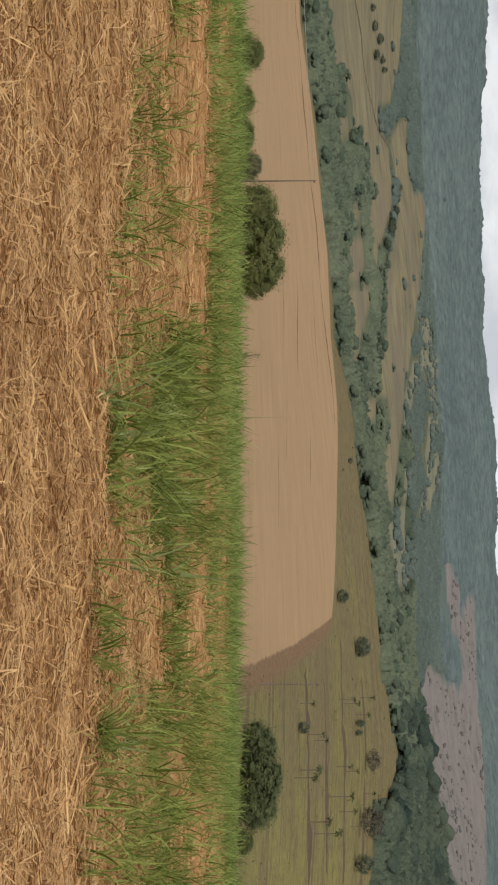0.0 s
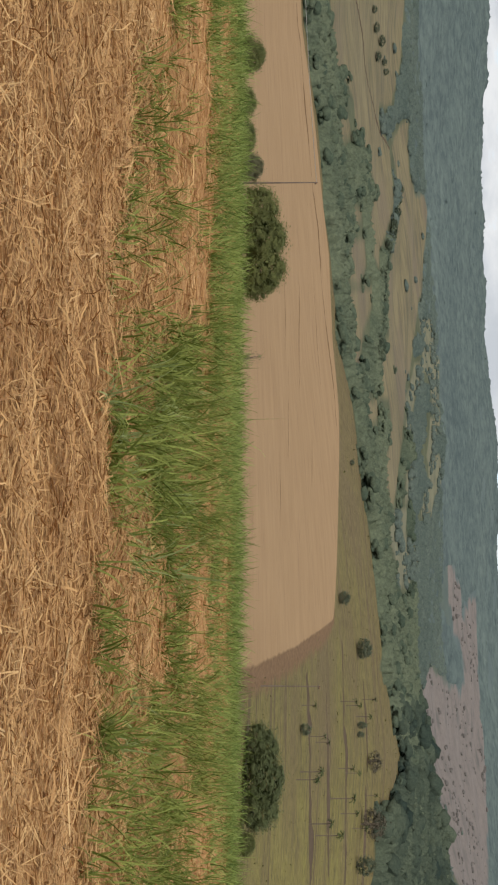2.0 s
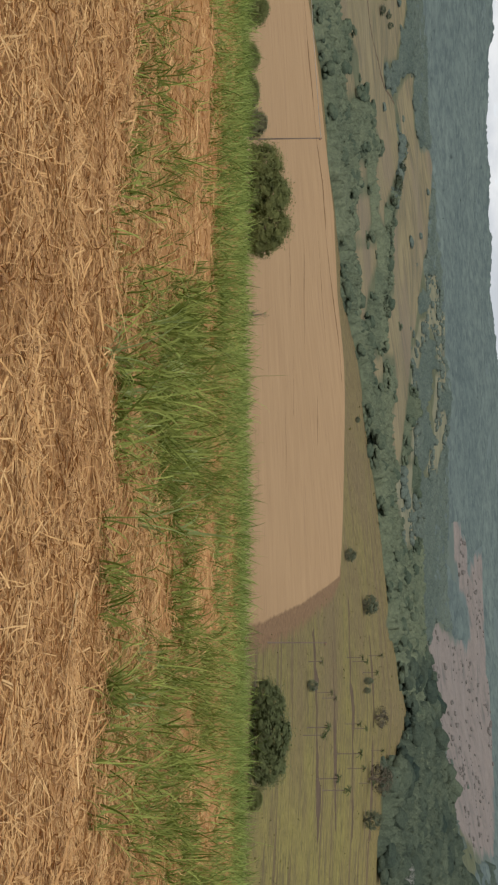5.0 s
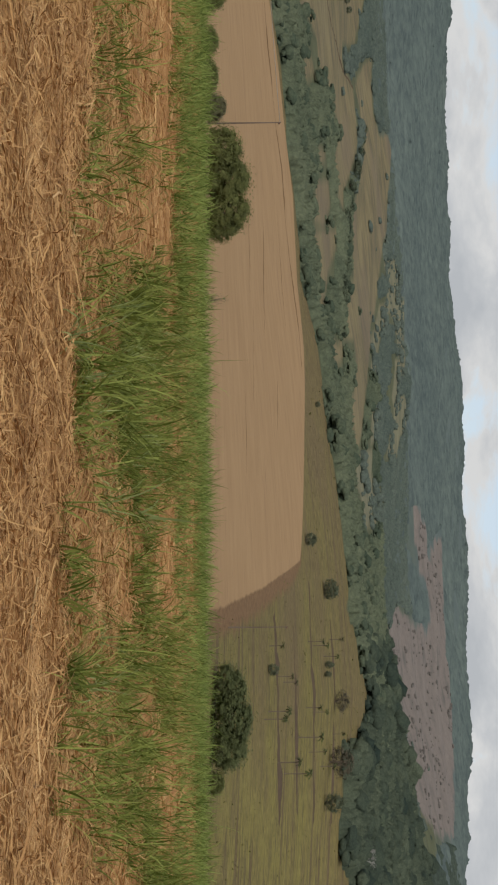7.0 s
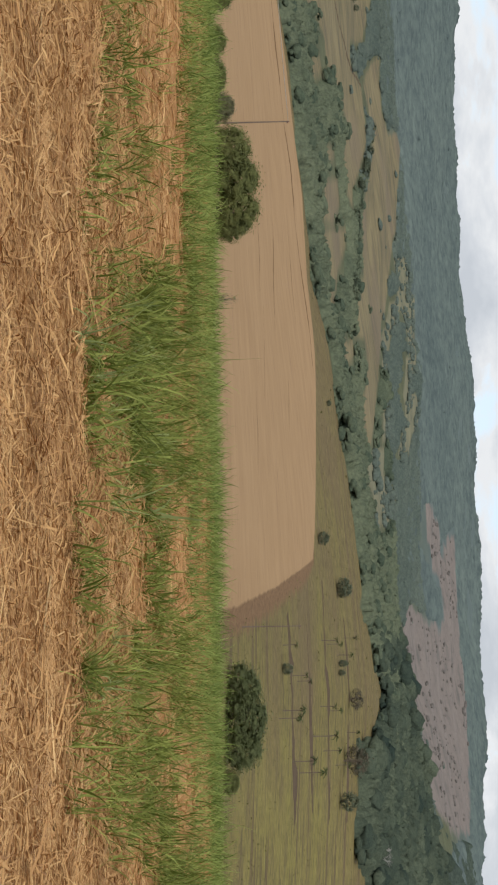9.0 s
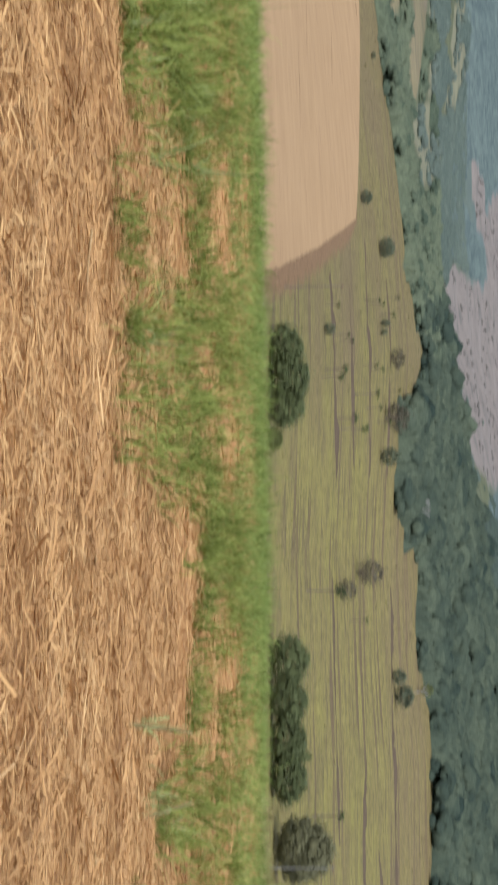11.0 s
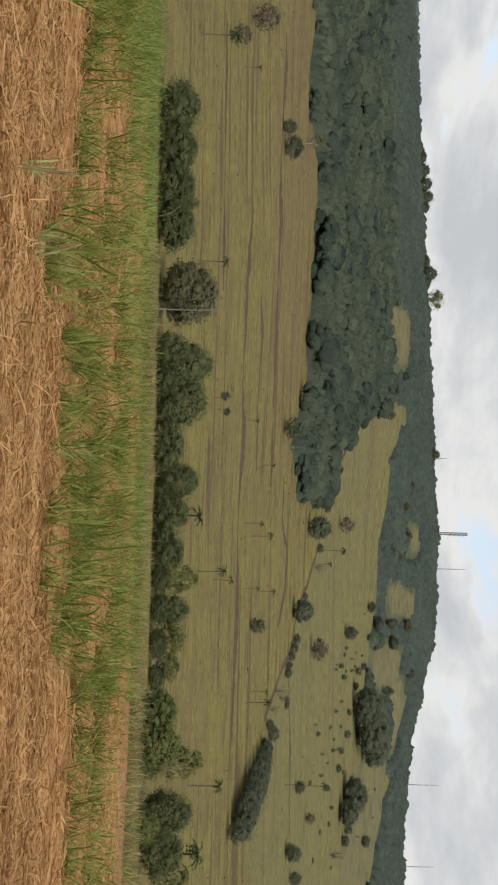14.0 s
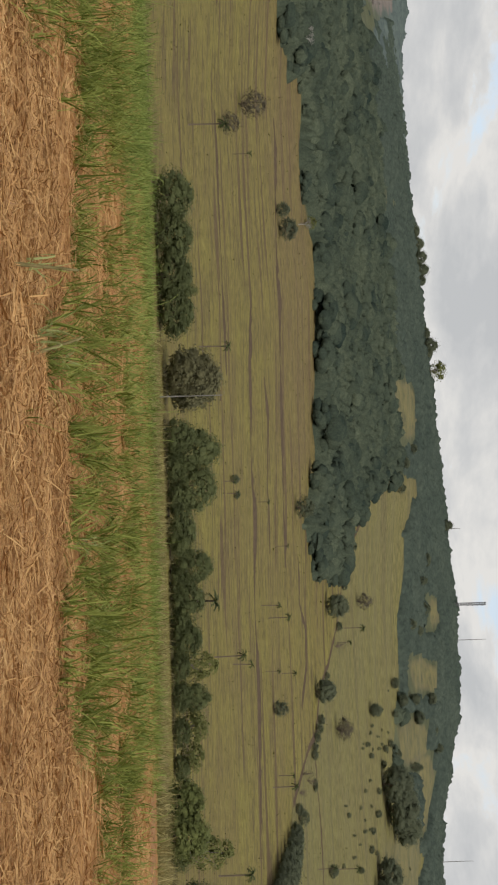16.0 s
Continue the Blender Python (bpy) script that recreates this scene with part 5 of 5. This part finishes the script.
# single clumps of the front rows: degrees to the right, metres off, size
MID_CANE = [
    (-16.2, 15.9, 0.7), (-10.1, 12.5, 0.6), (-8.5, 11.7, 0.75), (-3.7, 12.6, 0.7), (-3.1, 14.4, 0.9), (-2.0, 11.2, 1), (-1.9, 14.3, 1), (0.3, 12.8, 1), (1.4, 12.9, 1),
    (2.0, 11.3, 0.9), (2.9, 11.5, 0.8), (4.5, 17.1, 0.8), (6.9, 10.3, 0.7), (7.2, 10.5, 0.85), (10.6, 13.9, 0.8), (11.4, 14.3, 0.8), (13.1, 10.4, 0.8), (13.9, 10.2, 0.7),
    (15.4, 15.6, 0.9), (16.2, 14.5, 1), (16.3, 10.2, 0.8), (18.3, 12.6, 0.7), (20.5, 14.4, 0.9), (21.6, 16.9, 0.8), (22.8, 15.7, 0.8), (25.2, 14.8, 0.9), (29.1, 12.5, 1),
    (29.5, 14.2, 0.9), (30.8, 14.5, 0.9), (32.9, 15.6, 0.8), (33.6, 15.9, 0.9), (36.4, 13.8, 0.8), (37.0, 13.9, 0.9), (39.7, 13.1, 0.9), (40.1, 13.0, 0.9), (40.2, 15.7, 1),
    (40.7, 13.2, 0.7), (41.5, 15.7, 1), (42.2, 13.0, 0.8), (42.4, 15.4, 1), (42.9, 12.9, 0.7), (43.2, 15.5, 1), (52.1, 20.0, 0.8),
]
LOW_CANE = [
    (-7.5, 12.8, 0.9), (-6.8, 10.5, 0.9), (-5.0, 12.8, 1), (-4.4, 11.6, 1), (-3.1, 11.3, 1.1), (3.8, 11.8, 1.2), (4.9, 10.3, 1), (6.6, 10.2, 1.1), (7.8, 10.4, 1.2),
    (8.0, 10.4, 1.1), (12.1, 10.4, 1.3), (12.3, 13.3, 1.2), (14.0, 11.0, 1.3), (15.3, 10.3, 1.2), (15.3, 10.9, 1.2), (16.6, 11.4, 1), (22.2, 15.6, 1.2), (26.1, 15.7, 1.2),
    (32.5, 11.3, 0.7), (34.2, 15.7, 1.2), (37.6, 13.2, 1.2), (41.5, 12.9, 1.2), (43.5, 13.1, 1.2), (44.4, 14.0, 1.2), (45.2, 14.3, 1.2), (49.9, 15.9, 1.1), (50.5, 17.0, 1),
    (52.7, 18.9, 1.2),
]
BIG_CANE = [
    (-16.6, 15.8, 0.65), (-1.4, 11.1, 0.8), (-1.1, 12.7, 0.8), (-0.7, 11.3, 0.85), (0.0, 11.1, 0.9), (0.7, 11.1, 0.95), (1.4, 11.1, 0.8), (4.9, 16.9, 0.75), (10.8, 10.8, 0.6),
    (11.2, 10.5, 0.66), (11.2, 10.5, 0.72), (11.3, 10.8, 0.66), (25.5, 15.4, 0.6), (29.7, 12.7, 0.8), (30.4, 12.6, 0.8), (31.1, 12.6, 0.75),
]
BROAD_CANE = [
    (4.8, 12.6, 0.75), (5.1, 15.8, 0.8), (-1.8, 10.5, 0.6), (-1.4, 14.1, 0.7), (-1.0, 18.3, 0.7), (3.1, 14.3, 0.6), (-0.2, 11.3, 0.6), (-2.2, 18.5, 0.6), (1.2, 11.8, 0.6), (-2.9, 13.0, 0.6),
    (2.1, 15.8, 0.6), (11.9, 11.6, 0.6), (10.0, 12.5, 0.55), (26.8, 11.5, 0.6), (29.4, 11.8, 0.65), (30.4, 13.2, 0.6), (40.6, 15.5, 0.55), (41.9, 16.1, 0.6), (37.6, 14.4, 0.55),
]
for kind, clumps in (("mid", MID_CANE), ("low", LOW_CANE), ("big", BIG_CANE), ("broad", BROAD_CANE)):
    for az, r, size in clumps:
        tuft(kind, az, r, size)
# smaller clumps strewn through the rows: degrees and metres they spread over, how many, kind
for a0, a1, r0, r1, n, kind in [
    (-14.0, -6.0, 12.0, 16.5, 26, "low"), (-15.0, -5.0, 13.0, 17.0, 10, "mid"), (-5.0, 3.0, 12.0, 18.0, 62, "mid"), (-3.5, 3.0, 13.0, 18.0, 22, "big"), (3.0, 9.0, 12.0, 16.0, 14, "low"),
    (9.0, 17.0, 11.5, 18.0, 50, "mid"), (9.0, 18.0, 11.0, 15.0, 22, "low"), (19.0, 27.0, 14.5, 17.0, 14, "low"), (27.5, 32.0, 13.0, 16.0, 16, "mid"), (32.0, 38.0, 13.5, 16.5, 30, "mid"),
    (38.0, 45.0, 14.0, 17.0, 34, "mid"), (38.0, 46.0, 13.0, 16.0, 20, "low"), (46.0, 55.0, 15.5, 18.0, 16, "low"),
]:
    for i in range(n):
        r = turns.uniform(r0, r1)
        tuft(kind, turns.uniform(a0, a1), r, turns.uniform(0.65, 1.1), r < 14.2)
sizes = np.cumsum([0] + [len(v) for v, f in FAR_TUFTS])
tagged(new("cane_clumps", mesh_of("cane_clumps", np.concatenate([v for v, f in FAR_TUFTS]), np.concatenate([f + k for (v, f), k in zip(FAR_TUFTS, sizes)]), CANE)),
       "green cane clumps standing close together behind the front rows", "grass", kind="stuff")


def make_regrowth():
    """The cane rows further off, too many to count, thick in places and thin in others."""
    rng = np.random.default_rng(96)
    V = []
    for a0, a1, r0, r1, n, high in [(-15, -3, 11.3, 14.5, 60, 0.3), (3, 18, 10.6, 14.0, 90, 0.32), (-18, -5, 13.5, 22.0, 60, 0.38), (-5, 4, 13.0, 23.0, 300, 0.5), (3, 9, 14.0, 20.0, 110, 0.48), (8.5, 18, 14.0, 21.0, 300, 0.48),
                                    (-18, 5, 20.0, 24.0, 190, 0.4), (18, 27, 14.5, 22.0, 420, 0.48), (26, 38, 15.5, 22.0, 230, 0.44), (37, 47, 14.5, 22.0, 320, 0.46),
                                    (46, 56, 16.0, 21.0, 200, 0.44)]:
        for _ in range(n):
            az, r = radians(rng.uniform(a0, a1)), rng.uniform(r0, r1)
            r = r + 0.35 * math.sin(r * 4.4)
            if patchy(r * math.sin(az), r * math.cos(az), 0.55) < rng.uniform(-0.3, 0.5):
                continue
            m = rng.integers(10, 24)
            x, y = r * math.sin(az) + rng.normal(0, 0.08, m), r * math.cos(az) + rng.normal(0, 0.08, m)
            V.append((np.stack([x, y, height(x, y) - 0.01], 1), np.full(m, high * rng.uniform(0.6, 1.2))))
    roots, highs = np.concatenate([v[0] for v in V]), np.concatenate([v[1] for v in V])
    v, f = blades(rng, roots, highs, 0.0175, 0.64, 4, 1.4)
    tagged(new("cane_regrowth", mesh_of("cane_regrowth", v, f, CANE)), "rows of regrowing green cane among the straw", "grass", kind="stuff")


make_regrowth()


def make_verge():
    """Grass in two bands along the brow, with straw showing between them."""
    rng = np.random.default_rng(95)
    n = 58000
    az = rng.uniform(-21, 57, n)
    r = rng.uniform(20.5, 31, n)
    keep = rng.uniform(0, 1, n) < np.interp(r, [20.5, 21.5, 24.2, 24.8, 25.8, 26.3, 31], [0.05, 0.75, 0.8, 0.5, 0.6, 1, 0.9])
    keep &= (r > 25) | (patchy(np.radians(az) * r, r, 0.7) > rng.uniform(-0.9, 0.5, n))
    keep &= (r < 31 - np.interp(az, [28, 34], [0, 3.6])) & ((az < 47) | (rng.uniform(0, 1, n) < np.where(np.abs(r - 26.4) < 1.1, 0.04, 0.4)))
    az, r = np.radians(az[keep]), r[keep]
    x, y = r * np.sin(az), r * np.cos(az)
    roots = np.stack([x, y, height(x, y) - 0.01], 1)
    tall = np.interp(r, [27.5, 30.5], [0.47, 0.3]) + 0.1 * np.sin(x / 1.7) * np.sin(y / 2.3 + 1) - np.interp(az, [0.4, 0.6], [0, 0.12])
    m = 160
    aa, rr = np.radians(rng.uniform(-20, 55, m)), rng.uniform(26, 30, m)
    far = np.stack([rr * np.sin(aa), rr * np.cos(aa), height(rr * np.sin(aa), rr * np.cos(aa))], 1)
    roots, tall = np.concatenate([roots, far]), np.concatenate([tall, rng.uniform(0.45, 0.95, m)])
    v, f = blades(rng, roots, tall + 0.06, 0.017, 0.62, 4, 1.6)
    tagged(new("verge_grass", mesh_of("verge_grass", v, f, VERGE)), "dense green grass along the brow of the field", "grass", kind="stuff")


make_verge()


def make_dry_verge():
    """Bleached grass on the outer lip of the brow, where the field runs out to the east."""
    rng = np.random.default_rng(97)
    n = 15000
    az, r = np.radians(rng.uniform(29, 57, n)), rng.uniform(27.3, 32, n)
    keep = rng.uniform(0, 1, n) < np.interp(np.degrees(az), [29, 34], [0.1, 1])
    x, y = (r * np.sin(az))[keep], (r * np.cos(az))[keep]
    v, f = blades(rng, np.stack([x, y, height(x, y) - 0.01], 1), 0.42, 0.014, 0.6, 3, 1.2)
    tagged(new("dry_grass", mesh_of("dry_grass", v, f, DRY_GRASS)), "bleached olive grass on the lip of the brow", "grass", kind="stuff")


make_dry_verge()


# ---- odds and ends in the straw ----
def spot(az, r):
    x, y = r * math.sin(radians(az)), r * math.cos(radians(az))
    return x, y, float(height(x, y))


CLOD = plain_material("dark_soil_clod", (0.05, 0.025, 0.015), (0.11, 0.06, 0.035), 20.0)
HUSK = plain_material("pale_husk", (0.36, 0.24, 0.11), (0.52, 0.38, 0.2), 12.0)


STALK = plain_material("cane_stem", (0.13, 0.12, 0.05), (0.3, 0.26, 0.12), 12.0)


def soil_clod(az, r, size, seed):
    rng = np.random.default_rng(seed)
    bv, bf = BALL
    v = bv * rng.uniform(0.75, 1.15, (len(bv), 1)) * np.array([size, size * 0.8, size * 0.6])
    ob = new("soil_clod", mesh_of("soil_clod", v, bf, CLOD, True))
    tagged(ob, "dark brown clod of soil lying in straw", "clod", "clods in the straw")
    x, y, z = spot(az, r)
    ob.matrix_world = pose(x, y, z + size * 0.4, 0, 0, 40 * seed)


for i, (az, r, size) in enumerate([(15.5, 9.6, 0.045), (14.6, 13.1, 0.05), (-8.5, 25.0, 0.06), (23.0, 12.5, 0.04)]):
    soil_clod(az, r, size, i + 1)


def dry_husk(az, r, length, turn):
    """A flat, slightly curled strip of dry cane sheath."""
    V, F = [], []
    for i in range(7):
        t = i / 6 - 0.5
        w = 0.013 * (1 - 2.4 * t * t)
        for q, up in ((-1, 0.012), (0, 0.0), (1, 0.012)):
            V.append((t * length, q * w, up + 0.05 * t * t * length))
    for i in range(6):
        for q in range(2):
            k = i * 3 + q
            F.append((k, k + 3, k + 4, k + 1))
    ob = new("cane_husk", mesh_of("cane_husk", V, F, HUSK, True))
    sol = ob.modifiers.new("thickness", "SOLIDIFY")
    sol.thickness = 0.002
    tagged(ob, "pale dry cane sheath lying on straw", "husk", "dry husks")
    x, y, z = spot(az, r)
    ob.matrix_world = pose(x, y, z + 0.045, 6, 10, turn)


for az, r, length, turn in [(9.3, 13.8, 0.18, 75), (-5.6, 11.0, 0.3, 5), (-16.0, 8.6, 0.22, 150), (8.6, 8.9, 0.35, 8), (-13.6, 9.4, 0.2, 40), (31.5, 9.5, 0.25, 100),
                            (36.0, 8.4, 0.3, 20), (42.0, 9.0, 0.22, 160), (45.5, 10.0, 0.4, 30), (20.5, 9.0, 0.3, 60), (25.0, 8.2, 0.25, 130)]:
    dry_husk(az, r, length, turn)


def cane_stalk(az, r, high, lean):
    """A standing cut cane stalk with joints and two dry leaves."""
    ob = thing("cane_stalk", "leaning cane stalk with pale joints standing in straw", "stalk", "standing stalks")
    pts = [(lean * t * high, 0.03 * t * t, t * high - 0.03) for t in np.linspace(0, 1, 9)]
    part_mesh("stem", mesh_of("stem", *join([tube(pts, [0.016, 0.013, 0.016, 0.013, 0.014, 0.011, 0.013, 0.01, 0.008], 7)]), STALK, True), ob)
    rng = np.random.default_rng(int(az * 10))
    for i in (4, 6):
        part_mesh("leaf", mesh_of("leaf", *blades(rng, np.array([pts[i]]), 0.4, 0.02, 0.8, 5), CANE), ob)
    x, y, z = spot(az, r)
    ob.matrix_world = pose(x, y, z, 0, 0, -az)


cane_stalk(26.65, 10.8, 0.54, 0.14)
cane_stalk(30.2, 11.8, 0.4, -0.3)
